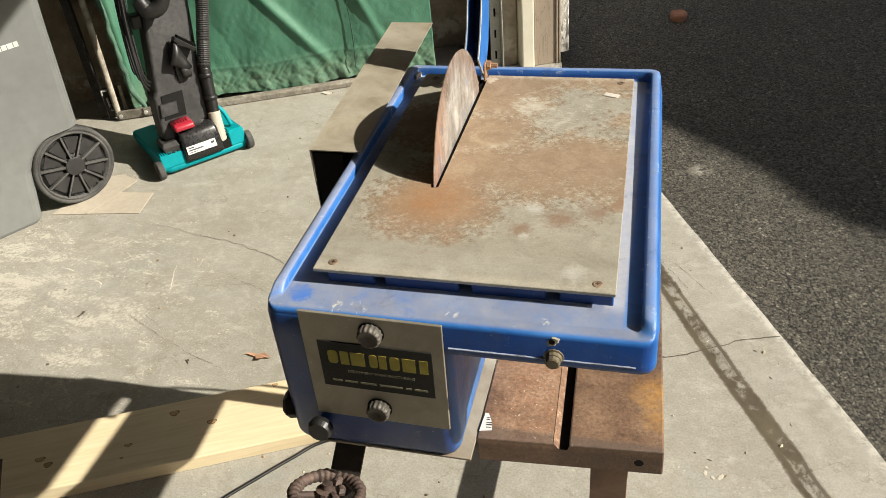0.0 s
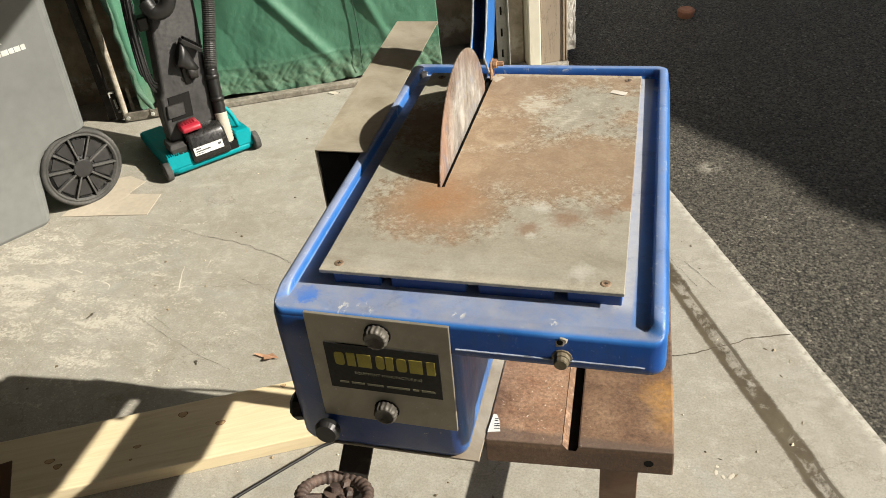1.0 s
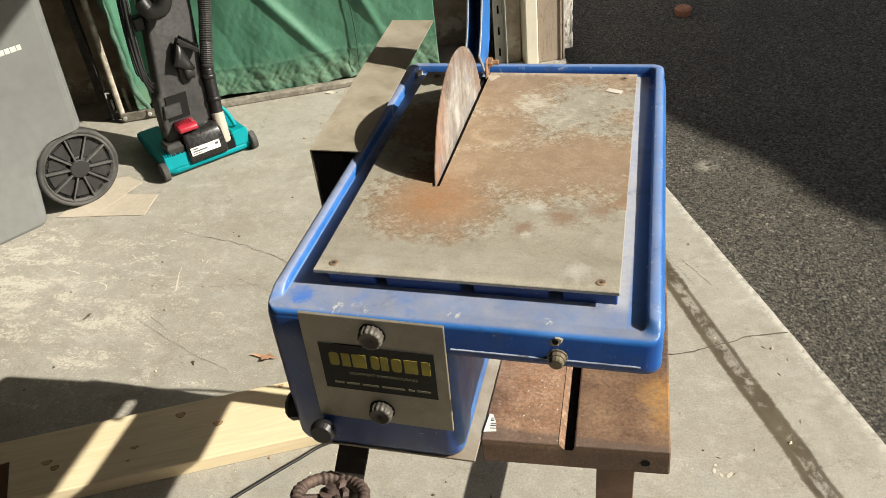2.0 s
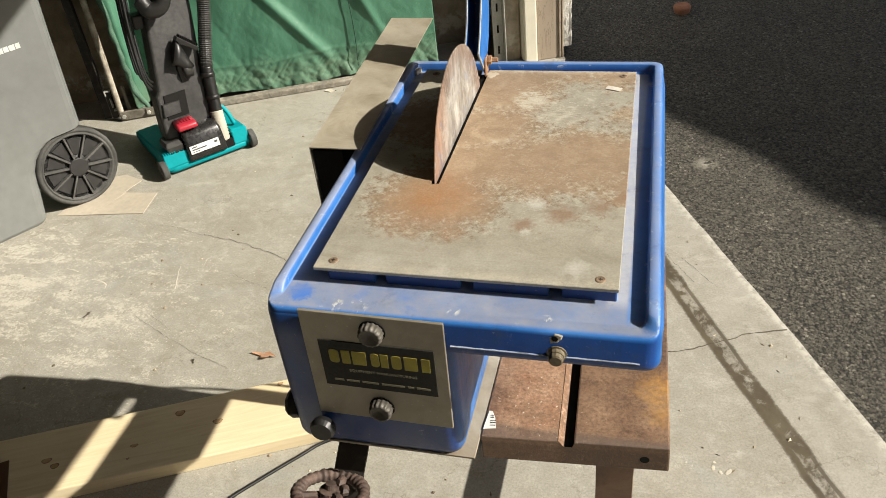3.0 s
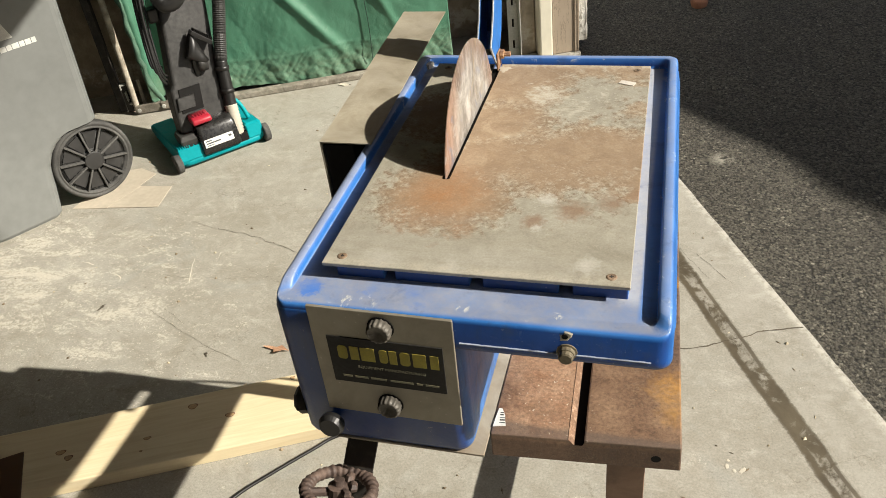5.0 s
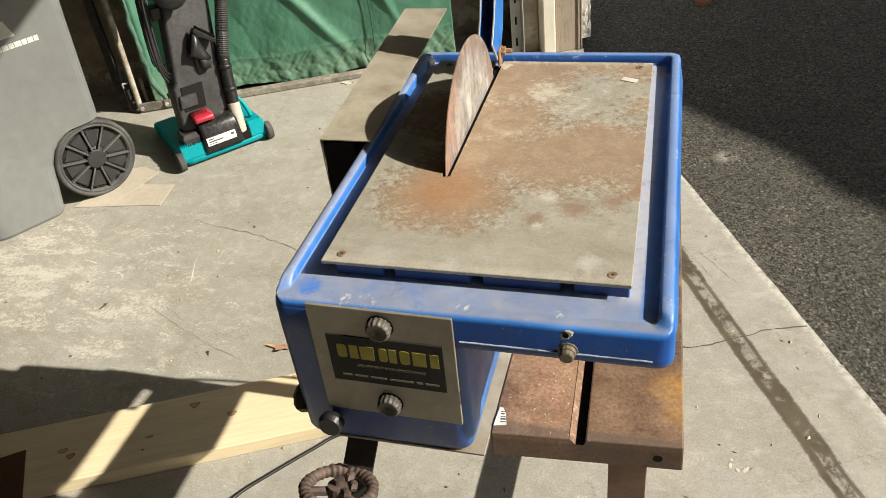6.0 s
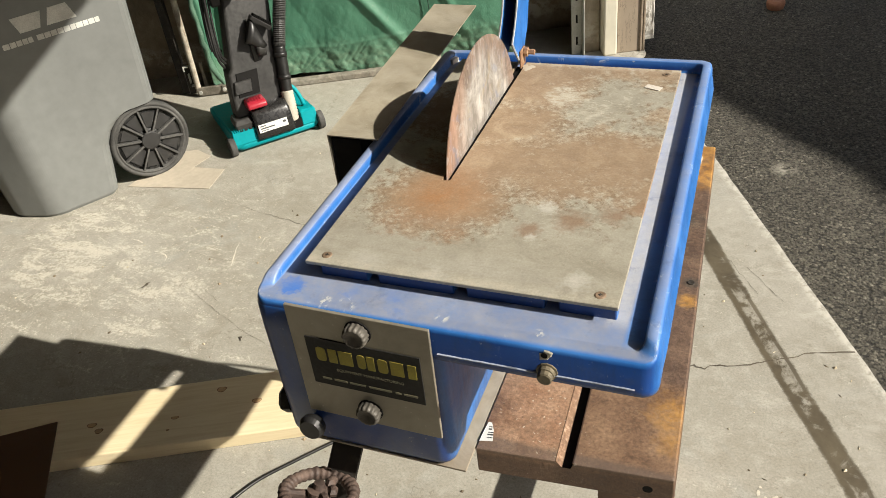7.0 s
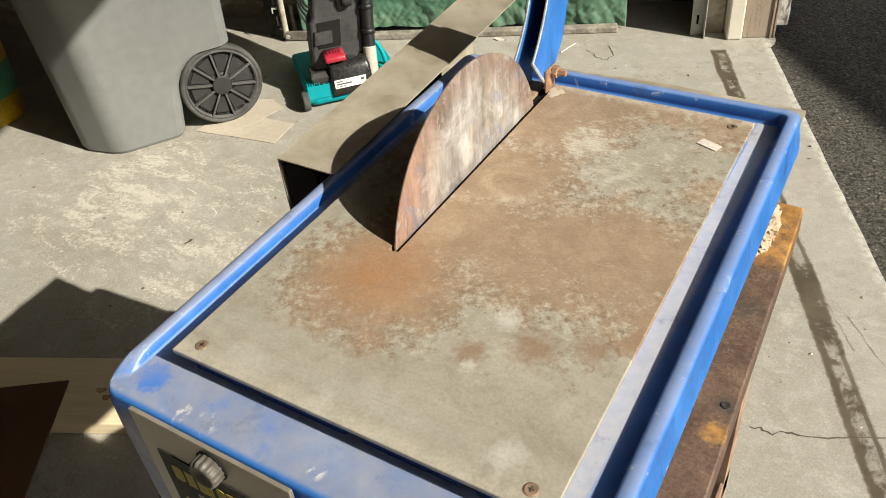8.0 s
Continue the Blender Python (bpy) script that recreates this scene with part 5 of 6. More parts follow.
def board():
    """Planed pine plank lying on the concrete."""
    a, way = Vector((-0.552, 0.713, 0)), Vector((0.633, 0.301, 0)).normalized()
    m = Matrix.Translation(a) @ Matrix.Rotation(math.atan2(way.y, way.x), 4, "Z")
    b = tagged(part("pine_board", box(-1.75, 0.22, -0.1985, 0.0, 0.0, 0.038, 0.003, m), PINE), "planed pale pine plank lying on the concrete", "plank")
    ring = plain("knot_wood", (0.20, 0.10, 0.045), 0.6, 0, 0.45, 90)
    heart = plain("knot_heart", (0.50, 0.33, 0.17), 0.6, 0, 0.4, 90)
    for x, y, r, e in ((-0.277, -0.039, 0.011, 1.3), (-0.184, -0.094, 0.009, 1.6), (-0.382, -0.114, 0.006, 1.9), (-0.566, -0.123, 0.010, 1.2), (-0.588, -0.101, 0.009, 1.6), (-0.027, -0.012, 0.007, 1.2), (-0.394, -0.151, 0.0035, 1.4)):
        k = part("knot", spun([(0.0, 0.0), (r, 0.0), (r * 0.75, 0.0007), (0.0, 0.0009)], 18, m @ Matrix.Translation((x, y, 0.0376)) @ Matrix.Diagonal((e, 1, 1, 1)), lambda t: 1 + 0.1 * math.sin(3 * t)), ring, b)
        part("knot_heart", spun([(0.0, 0.0), (r * 0.72, 0.0), (r * 0.5, 0.0006), (0.0, 0.0007)], 16, m @ Matrix.Translation((x, y, 0.0383)) @ Matrix.Diagonal((e, 1, 1, 1))), heart, k)


board()


def hardboard():
    m = Matrix.Translation((-1.130, 0.352, 0.0405)) @ Matrix.Rotation(math.atan2(-0.247, 0.171), 4, "Z")
    tagged(part("hardboard_sheet", box(0.0, 0.60, -0.55, 0.0, 0.0, 0.004, 0.0006, m), HARDBOARD), "dark brown hardboard sheet resting on the plank", "sheet")


hardboard()


def cord():
    pts = [(-0.640, 0.02, 0.005), (-0.635, 0.15, 0.005), (-0.612, 0.262, 0.005), (-0.575, 0.352, 0.005), (-0.515, 0.430, 0.005), (-0.449, 0.508, 0.005), (-0.40, 0.560, 0.005), (-0.28, 0.625, 0.005), (-0.12, 0.668, 0.008), (0.00, 0.676, 0.07), (0.09, 0.676, 0.33), (0.165, 0.672, 0.62), (0.185, 0.650, 0.78), (0.200, 0.626, 0.835)]
    tagged(part("power_cord", tube(pts, 0.0042, 10), BLACK, None, "", True), "black rubber power cord hanging down and lying on the concrete", "power cord")


cord()

# ---- tarp screen ----


def screen():
    s = base("tarp_screen", uv(-1.25, 0.12), "green canvas tarp hung on a flaking pipe frame", "tarp screen")
    cols, rows = 240, 190
    bm = bmesh.new()
    grid = []
    for j in range(rows + 1):
        line = []
        for i in range(cols + 1):
            t, h = i / cols, j / rows
            u = -1.842 + 1.316 * t
            sag = min(1.0, max(0.0, (u + 0.93) / 0.22))
            z = 0.030 + 0.012 * math.sin(t * 9) - 0.027 * sag * sag * (3 - 2 * sag) * (1 - h) + 1.55 * h ** 1.7
            drop = max(0.0, 1 - z / 1.4)
            fold = 0.006 * math.sin(13 * u + 6.5 * z) + 0.003 * math.sin(31 * u - 9 * z + 1.3) + 0.005 * noise.noise(Vector((u * 8, z * 3.5, 0)))
            fold += 0.0050 * (0.5 - abs(noise.noise(Vector((u * 9 + z * 7, z * 4 - u * 3, 7))))) + 0.0028 * (0.5 - abs(noise.noise(Vector((u * 21 - z * 12, z * 9 + u * 8, 2)))))
            fold += 0.0009 * noise.noise(Vector((u * 60 + z * 40, z * 35 - u * 20, 5)))
            # long slanting creases and crumpled hem
            q = (u + 1.165) * 0.80 + (z - 0.35) * 0.60
            fold -= 0.020 * math.exp(-((q / 0.021) ** 2)) * math.exp(-(((u + 1.15) / 0.22) ** 2))
            q = (u + 0.80) * 0.92 + (z - 0.30) * 0.40
            fold -= 0.016 * math.exp(-((q / 0.018) ** 2)) * math.exp(-(((z - 0.42) / 0.24) ** 2))
            fold += 0.010 * math.exp(-((z - 0.04) / 0.10) ** 2) * noise.noise(Vector((u * 26 + z * 9, z * 14, 4)))
            fold += 0.009 * math.exp(-((z - 0.09) / 0.07) ** 2) * (0.5 - abs(noise.noise(Vector((u * 34 - z * 30, z * 12, 6)))))
            fold -= 0.0022 * math.exp(-(((z - 0.150 - 0.008 * math.sin(u * 11)) / 0.007) ** 2))
            fold += 0.0030 * math.exp(-((z - 0.05) / 0.10) ** 2) * noise.noise(Vector((u * 62 + z * 20, z * 48, 9)))
            dip = min(1.0, max(0.0, (u + 1.815) / 0.035)) * min(1.0, max(0.0, (-1.640 - u) / 0.030))
            fold += 0.075 * dip * dip * (3 - 2 * dip)
            line.append(bm.verts.new(uv(u, 0.125 + fold * (0.55 + 0.45 * drop), z)))
        grid.append(line)
    for j in range(rows):
        for i in range(cols):
            bm.faces.new((grid[j][i], grid[j][i + 1], grid[j + 1][i + 1], grid[j + 1][i]))
    cloth = part("canvas", bm, TARP, s, "creased green canvas with dusty hem", True)
    th = cloth.modifiers.new("thickness", "SOLIDIFY")
    th.thickness = 0.002
    # rolled edge beside the pole
    bm = tube([uv(-1.788, 0.100, 0.040), uv(-1.812, 0.098, 0.10), uv(-1.826, 0.100, 0.22), uv(-1.832, 0.104, 0.40), uv(-1.838, 0.108, 0.70), uv(-1.842, 0.115, 1.55)], 0.0105, 12)
    for v in bm.verts:
        v.co += (U * noise.noise(v.co * 22) + V * noise.noise(v.co * 17 + Vector((5, 0, 0)))) * 0.011
    part("rolled_edge", bm, TARP_PALE, cloth, "pale rolled canvas edge", True)
    # seam
    bm = tube([uv(-0.885 + 0.012 * math.sin(z * 7), 0.098 + 0.03 * math.sin(21 * -0.885 + 5.5 * z) * 0.6, z) for z in (0.07, 0.2, 0.35, 0.5, 0.7, 0.9)], 0.0018, 6)
    part("seam", bm, DARK_SEAM, cloth, "dark stitched seam")
    part("upright", tube([uv(-1.906, 0.11, 0.02), uv(-1.898, 0.11, 0.5), uv(-1.885, 0.11, 1.6)], 0.0125, 12), PIPE, s, "flaking white pipe upright", True)
    part("upright", tube([uv(-0.60, 0.19, 0.0), uv(-0.60, 0.19, 1.6)], 0.0125, 12), PIPE, s, "", True)
    part("top_bar", tube([uv(-1.885, 0.12, 1.6), uv(-1.2, 0.15, 1.6), uv(-0.60, 0.19, 1.6)], 0.0125, 12), PIPE, s, "", True)
    foot = part("foot_bar", box(-1.912, -1.700, 0.094, 0.108, 0.004, 0.042, 0.003, TURN_UV), DUSTY_STEEL, s, "dusty flat steel foot bar")
    part("foot_joint", box(-1.800, -1.700, 0.0900, 0.0938, 0.010, 0.046, 0.002, TURN_UV), DUSTY_STEEL, foot)
    part("post", box(-1.990, -1.958, 0.150, 0.185, 0.0, 1.7, 0.003, TURN_UV), DARK_STEEL, s, "dark grimy post behind the pipe")
    bracket = part("bracket", box(-1.950, -1.918, 0.128, 0.133, 0.006, 0.140, 0.001, TURN_UV), DARK_STEEL, s, "dark grimy steel bracket")
    part("hook", merged(box(-1.946, -1.922, 0.108, 0.128, 0.134, 0.140, 0.001, TURN_UV), box(-1.946, -1.941, 0.104, 0.110, 0.118, 0.140, 0.001, TURN_UV)), GALV, bracket, "bright bent steel hook")
    part("hook", box(-1.934, -1.929, 0.110, 0.127, 0.062, 0.104, 0.001, TURN_UV), GALV, bracket)
    part("hook", box(-1.930, -1.914, 0.108, 0.127, 0.046, 0.052, 0.001, TURN_UV), GALV, bracket)
    part("strip", box(-1.880, -1.866, 0.130, 0.134, 0.030, 0.142, 0.001, TURN_UV), DUSTY_STEEL, bracket)
    part("bottom_batten", box(-1.56, -0.56, 0.078, 0.118, 0.0, 0.026, 0.005, TURN_UV), BATTEN, s, "weathered grey wooden batten")
    for u, z in ((-1.895, 0.022), (-1.790, 0.026)):
        part("bolt", spun([(0.0, 0.0), (0.009, 0.0), (0.009, 0.006), (0.0, 0.007)], 6, TURN_UV @ toward((u, 0.0935 if u < -1.85 else 0.0898, z), (0, -1, 0))), GALV, foot)


screen()

# ---- wheeled bin ----


def bin_():
    turn = math.atan2(0.845, 0.535)
    o = Vector((-1.858, 1.178, 0))
    m = Matrix.Translation(o) @ Matrix.Rotation(turn, 4, "Z")
    # local x runs along the printed side, local y into the bin
    b = base("wheeled_bin", o + Vector((-0.1, 0.3, 0)), "grey plastic wheeled rubbish bin with pale print", "wheeled bin")

    def ring(a0, a1, y0, y1, z, r=0.035):
        """An outline with one broad flattened corner and small rounded ones."""
        pts = []
        soft = 0.042
        cut, deep = 0.108 + 0.017 * min(z, 1.0), 0.112 + 0.038 * min(z / 0.6, 1.0)
        way = Vector((cut, -deep)).normalized() * soft
        for p0, p1, p2 in (((0, deep + soft), (0, deep), (way.x, deep + way.y)), ((cut - way.x, -way.y), (cut, 0), (cut + soft, 0))):
            for i in range(13):
                t = i / 12
                pts.append(tuple(o0 + (1 - t) ** 2 * a + 2 * t * (1 - t) * b + t * t * c for o0, a, b, c in zip((a0, y0), p0, p1, p2)))
        for cx, cy, t0 in ((a1 - r, y0 + r, -90), (a1 - r, y1 - r, 0), (a0 + r, y1 - r, 90)):
            for i in range(5):
                t = radians(t0 + 90 * i / 4)
                pts.append((cx + r * math.cos(t), cy + r * math.sin(t)))
        return [m @ Vector((x, y, z)) for x, y in pts]

    def level(z, a1):
        return ring(-0.130 - 0.0545 * z, a1, -0.006 - 0.0236 * z, 0.44 + 0.06 * z, z)

    # the lower corner is cut away round the wheel
    arch = [level(0.143 + 0.1405 * math.sin(radians(t)), 0.374 - 0.1405 * math.cos(radians(t))) for t in (0, 18, 36, 52, 66, 78, 86)]
    body = loft([ring(-0.126, 0.205, 0.0, 0.435, 0.0), level(0.012, 0.213)] + arch + [level(0.2840, 0.432), level(0.288, 0.438), level(0.62, 0.452), level(0.95, 0.470),
                ring(-0.190, 0.490, -0.040, 0.52, 0.96), ring(-0.190, 0.490, -0.040, 0.52, 1.0)])
    hull = part("body", body, BIN, b, "scuffed grey plastic bin body")
    part("lid", loft([ring(-0.20, 0.50, -0.05, 0.53, 1.0), ring(-0.20, 0.50, -0.05, 0.53, 1.03), ring(-0.10, 0.42, 0.05, 0.43, 1.07)]), BIN, b)
    # print on the side: two slanted marks and a row of bars

    def mark(pts, name="print", label=""):
        bm = bmesh.new()
        f0 = [bm.verts.new(m @ Vector((x, -0.006 - 0.0236 * z - 0.0012, z))) for x, z in pts]
        f1 = [bm.verts.new(m @ Vector((x, -0.006 - 0.0236 * z + 0.001, z))) for x, z in pts]
        n = len(pts)
        bm.faces.new(f0)
        bm.faces.new(f1[::-1])
        for i in range(n):
            bm.faces.new((f0[i], f0[(i + 1) % n], f1[(i + 1) % n], f1[i]))
        return part(name, bm, BIN_INK, hull, label)

    mark([(0.088, 0.690), (0.182, 0.690), (0.166, 0.640), (0.104, 0.640)], "mark", "pale slanted mark")
    mark([(0.186, 0.640), (0.281, 0.640), (0.262, 0.692), (0.205, 0.692)], "mark")
    x = 0.040
    for wdt in (0.020, 0.017, 0.016, 0.015, 0.014, 0.008, 0.021, 0.018, 0.018, 0.018, 0.019, 0.015, 0.021, 0.015, 0.018, 0.014):
        if wdt > 0.009:
            mark([(x, 0.604), (x + wdt, 0.604), (x + wdt, 0.621), (x, 0.621)])
        x += wdt + 0.0025
    # wheel
    hub = Vector((-1.655, 1.4915, 0.143))
    wm = toward(hub, (0.845, -0.535, 0.0))
    wheel = part("wheel", spun([(0.0, -0.040), (0.112, -0.040), (0.118, -0.034), (0.118, -0.012), (0.0, -0.012)], 48, wm), TYRE, b, "black ribbed plastic wheel", True)
    part("tyre", spun([(0.117, -0.040), (0.136, -0.040), (0.1425, -0.034), (0.1425, -0.006), (0.138, 0.0005), (0.131, 0.001), (0.129, -0.0015), (0.1255, -0.0015), (0.1235, 0.001), (0.1195, 0.0005), (0.117, -0.012)], 72, wm), TYRE_RIM, wheel, "scuffed dark rubber tyre", True)
    part("hub", spun([(0.0, -0.01), (0.034, -0.01), (0.034, 0.001), (0.031, 0.004), (0.0, 0.005)], 30, wm), TYRE, wheel)
    for i in range(10):
        a = math.tau * i / 10 + 0.42
        rm = wm @ Matrix.Rotation(a, 4, "Z")
        part("spoke", box(0.030, 0.1185, -0.0034, 0.0034, -0.0125, 0.0015, 0.0012, rm), TYRE_RIM, wheel)
    for i in range(10):
        a = math.tau * (i + 0.5) / 10 + 0.42
        rm = wm @ Matrix.Rotation(a, 4, "Z")
        part("panel", loft([[rm @ Vector(p) for p in ((0.046, -0.009, z), (0.104, -0.023, z), (0.104, 0.023, z), (0.046, 0.009, z))] for z in (-0.0122, -0.0085)]), TYRE, wheel)


bin_()


def cardboard():
    bm = slab([(-1.735, 1.385), (-1.600, 1.404), (-1.570, 1.520), (-1.540, 1.640), (-1.622, 1.672), (-1.70, 1.64)], 0.0008, 0.0024)
    c = tagged(part("flattened_cardboard", bm, CARD), "flattened tan cardboard lying under the bin wheel", "cardboard")
    part("fold", slab([(-1.612, 1.404), (-1.604, 1.405), (-1.552, 1.552), (-1.560, 1.556)], 0.0024, 0.0034), CARD, c)
    part("flap", slab([(-1.603, 1.405), (-1.412, 1.432), (-1.431, 1.563), (-1.553, 1.553)], 0.0010, 0.0028), CARD, c)


cardboard()


def bucket():
    o = Vector((-2.57, 1.15, 0))
    b = base("yellow_bucket", o, "yellow plastic bucket with green printed band", "bucket")
    prof = [(0.0, 0.0), (0.118, 0.0), (0.122, 0.006), (0.140, 0.30), (0.147, 0.302), (0.147, 0.315), (0.136, 0.315), (0.118, 0.02), (0.0, 0.016)]
    pail = part("pail", spun(prof, 40, Matrix.Translation(o)), BUCKET, b, "", True)
    part("band", spun([(0.1295, 0.10), (0.1372, 0.22), (0.136, 0.22), (0.128, 0.10)], 40, Matrix.Translation(o)), GREEN_PAINT, pail, "green printed band")


bucket()

# ---- upright vacuum cleaner ----


def vacuum():
    o = Vector((-1.433, 1.663, 0))
    m = Matrix.Translation(o) @ Matrix.Rotation(math.atan2(0.745, 0.667), 4, "Z")
    # local x along the front edge, local y to the back
    v = base("vacuum_cleaner", o + Vector((0, 0.25, 0)), "black and teal upright vacuum cleaner with ribbed hose", "vacuum cleaner")

    def ring(x0, x1, y0, y1, r, z):
        return [m @ p for p in rounded(x0, x1, y0, y1, r, z, 4)]

    # base
    foot = part("base", loft([ring(0.006, 0.335, 0.006, 0.370, 0.03, 0.012), ring(0.0, 0.342, 0.0, 0.385, 0.04, 0.020), ring(0.0, 0.342, 0.0, 0.385, 0.04, 0.034), ring(0.006, 0.336, 0.010, 0.375, 0.04, 0.040)]), TEAL, v, "glossy teal plastic base", True)
    for x0, x1, back, top in ((0.000, 0.094, 0.378, 0.088), (0.272, 0.336, 0.30, 0.092)):
        bm = loft([ring(x0, x1, 0.004, back, 0.005, 0.026), ring(x0, x1, 0.0, back, 0.005, 0.040), ring(x0 + 0.001, x1 - 0.001, 0.010, back - 0.004, 0.006, top - 0.006), ring(x0 + 0.006, x1 - 0.006, 0.020, back - 0.012, 0.008, top)])
        for q in bm.verts:
            far = (m.inverted() @ q.co).y
            if q.co.z > 0.05 and far > 0.1:
                q.co.z -= 0.12 * (far - 0.1)
        part("shoulder", bm, TEAL, foot)
    part("deck", loft([ring(0.09, 0.27, 0.12, 0.36, 0.01, 0.036), ring(0.09, 0.27, 0.14, 0.35, 0.01, 0.086)]), TEAL, foot)
    # black box paints the shaded cavity beside the cuff
    part("cuff_socket", loft([ring(0.236, 0.274, -0.002, 0.13, 0.006, 0.036), ring(0.236, 0.274, 0.004, 0.13, 0.006, 0.066)]), BLACK_AND_SHADE, foot)
    part("fender", tube([m @ Vector(p) for p in ((0.268, 0.085, 0.175), (0.284, 0.078, 0.166), (0.298, 0.066, 0.135), (0.306, 0.052, 0.095))], 0.008, 10), TEAL, foot, "", True)
    for i in range(6):
        part("rib", box(0.004 + i * 0.0085, 0.008 + i * 0.0085, 0.012, 0.030, 0.080, 0.0915, 0.001, m), TEAL, foot)
    for x in (-0.022, 0.332):
        wheel = part("wheel", spun([(0.0, 0.0), (0.026, 0.0), (0.0335, 0.003), (0.0345, 0.006), (0.0345, 0.021), (0.0335, 0.024), (0.026, 0.026), (0.0, 0.026)], 32, m @ toward((x, 0.012, 0.0345), (1, 0, 0))), TYRE_RIM, foot, "scuffed grey rubber wheel")
        part("wheel_cap", spun([(0.0, -0.001), (0.014, -0.001), (0.014, 0.027), (0.0, 0.027)], 18, m @ toward((x, 0.012, 0.0345), (1, 0, 0))), BLACK, wheel)
    pedal = part("pedal", loft([ring(0.028, 0.090, 0.018, 0.10, 0.006, 0.080), ring(0.024, 0.090, 0.014, 0.10, 0.006, 0.108), ring(0.030, 0.086, 0.030, 0.10, 0.006, 0.121)]), BLACK_DUSTY, foot, "dusty black foot pedal")
    for i in range(3):
        part("pedal_rib", box(0.034 + i * 0.018, 0.046 + i * 0.018, 0.012, 0.024, 0.078, 0.090, 0.001, m), BLACK, pedal)
    # lower housing with label
    low = part("lower_body", loft([ring(0.090, 0.240, -0.012, 0.14, 0.008, 0.040), ring(0.090, 0.240, -0.014, 0.15, 0.010, 0.06), ring(0.092, 0.238, 0.002, 0.17, 0.014, 0.128), ring(0.096, 0.232, 0.022, 0.18, 0.014, 0.150)]), GLOSS_BLACK, v, "glossy black lower housing", True)
    lm = m @ Matrix.Translation((0.157, -0.0105, 0.082)) @ Matrix.Rotation(radians(-15), 4, "X")
    tag = part("label", box(-0.057, 0.057, -0.0022, 0.002, -0.015, 0.015, 0.0004, lm), PAPER, low, "white printed rating label")
    for a, b, z, h in ((-0.050, -0.028, 0.006, 0.004), (-0.050, 0.006, -0.003, 0.0045), (-0.050, -0.020, -0.010, 0.0025), (0.038, 0.050, 0.0, 0.008)):
        part("print", box(a, b, -0.0027, -0.0018, z, z + h, 0, lm), INK, tag)

    # trunk leaning back
    def lean(z):
        return 0.055 + 0.27 * (z - 0.12)

    def trunk_ring(z, x0, x1, d=0.085, r=0.022):
        return ring(x0, x1, lean(z), lean(z) + d, r, z)

    trunk = part("trunk", loft([trunk_ring(0.105, 0.044, 0.240, r=0.012), trunk_ring(0.20, 0.052, 0.246, r=0.012), trunk_ring(0.272, 0.062, 0.254, r=0.012), trunk_ring(0.290, 0.076, 0.256, r=0.012), trunk_ring(0.34, 0.086, 0.265, r=0.012), trunk_ring(0.50, 0.118, 0.294, r=0.012), trunk_ring(0.75, 0.162, 0.336, r=0.012), trunk_ring(0.95, 0.205, 0.350), trunk_ring(1.0, 0.23, 0.33)]), BLACK_DUSTY, v, "dusty black plastic trunk")
    part("side_rib", loft([ring(0.222 + x, 0.246 + x, lean(z) + 0.004, lean(z) + 0.06, 0.008, z) for z, x in ((0.14, 0.0), (0.30, 0.012), (0.50, 0.046), (0.75, 0.085))]), BLACK, trunk)
    # no hole here: a black plate paints the deep recess's shade
    part("recess", loft([ring(0.074 + x, 0.158 + x, lean(z) - 0.0035, lean(z) + 0.01, 0.004, z) for z, x in ((0.188, 0.0), (0.272, 0.014))]), BLACK_AND_SHADE, trunk, "recess painted black for its shade")
    part("handle_grip", loft([ring(0.062 + x, 0.128 + x, lean(z) - 0.011, lean(z) + 0.008, 0.005, z) for z, x in ((0.204, 0.002), (0.246, 0.010))]), BLACK_DUSTY, trunk)
    latch = part("latch", loft([ring(0.086, 0.156, 0.006, 0.055, 0.006, 0.158), ring(0.084, 0.158, -0.002, 0.060, 0.007, 0.164), ring(0.085, 0.157, 0.004, 0.066, 0.007, 0.178), ring(0.088, 0.154, 0.020, 0.068, 0.006, 0.183)]), RED, v, "red release latch", True)
    for i in range(5):
        part("grip_ridge", box(0.098 + i * 0.0105, 0.102 + i * 0.0105, 0.022, 0.052, 0.180, 0.1855, 0.0008, m), RED, latch)
    # nozzle clipped to the trunk
    def lie(z):
        return lean(z) - 0.026

    part("tool_clip", loft([ring(0.186, 0.220, lie(0.34) - 0.012, lie(0.34) + 0.034, 0.010, 0.318), ring(0.184, 0.222, lie(0.34) - 0.016, lie(0.34) + 0.034, 0.012, 0.348), ring(0.188, 0.218, lie(0.35) - 0.012, lie(0.35) + 0.03, 0.012, 0.358)]), BLACK_DUSTY, trunk, "dusty black tool holder", True)
    part("tool_socket", box(0.170, 0.190, lean(0.33) - 0.012, lean(0.33) + 0.01, 0.296, 0.360, 0.004, m), BLACK, trunk)

    def mouth(t, grow):
        """A slanting oval that grows towards the open end of the nozzle."""
        a0, a1 = Vector((0.194, lie(0.35), 0.345)).lerp(Vector((0.152, lie(0.38) - 0.012, 0.378)), t), Vector((0.230, lie(0.35), 0.350)).lerp(Vector((0.196, lie(0.45) - 0.006, 0.462)), t)
        mid, half = (a0 + a1) / 2, (a1 - a0) / 2
        return [m @ (mid + half * grow * math.cos(math.tau * q / 16) + Vector((0, 0.019 * grow * math.sin(math.tau * q / 16), 0))) for q in range(16)]

    nozzle = part("nozzle", loft([mouth(0.0, 1.0), mouth(0.25, 0.92), mouth(0.7, 0.97), mouth(1.0, 1.05)]), BLACK, trunk, "black flared nozzle tool", True)
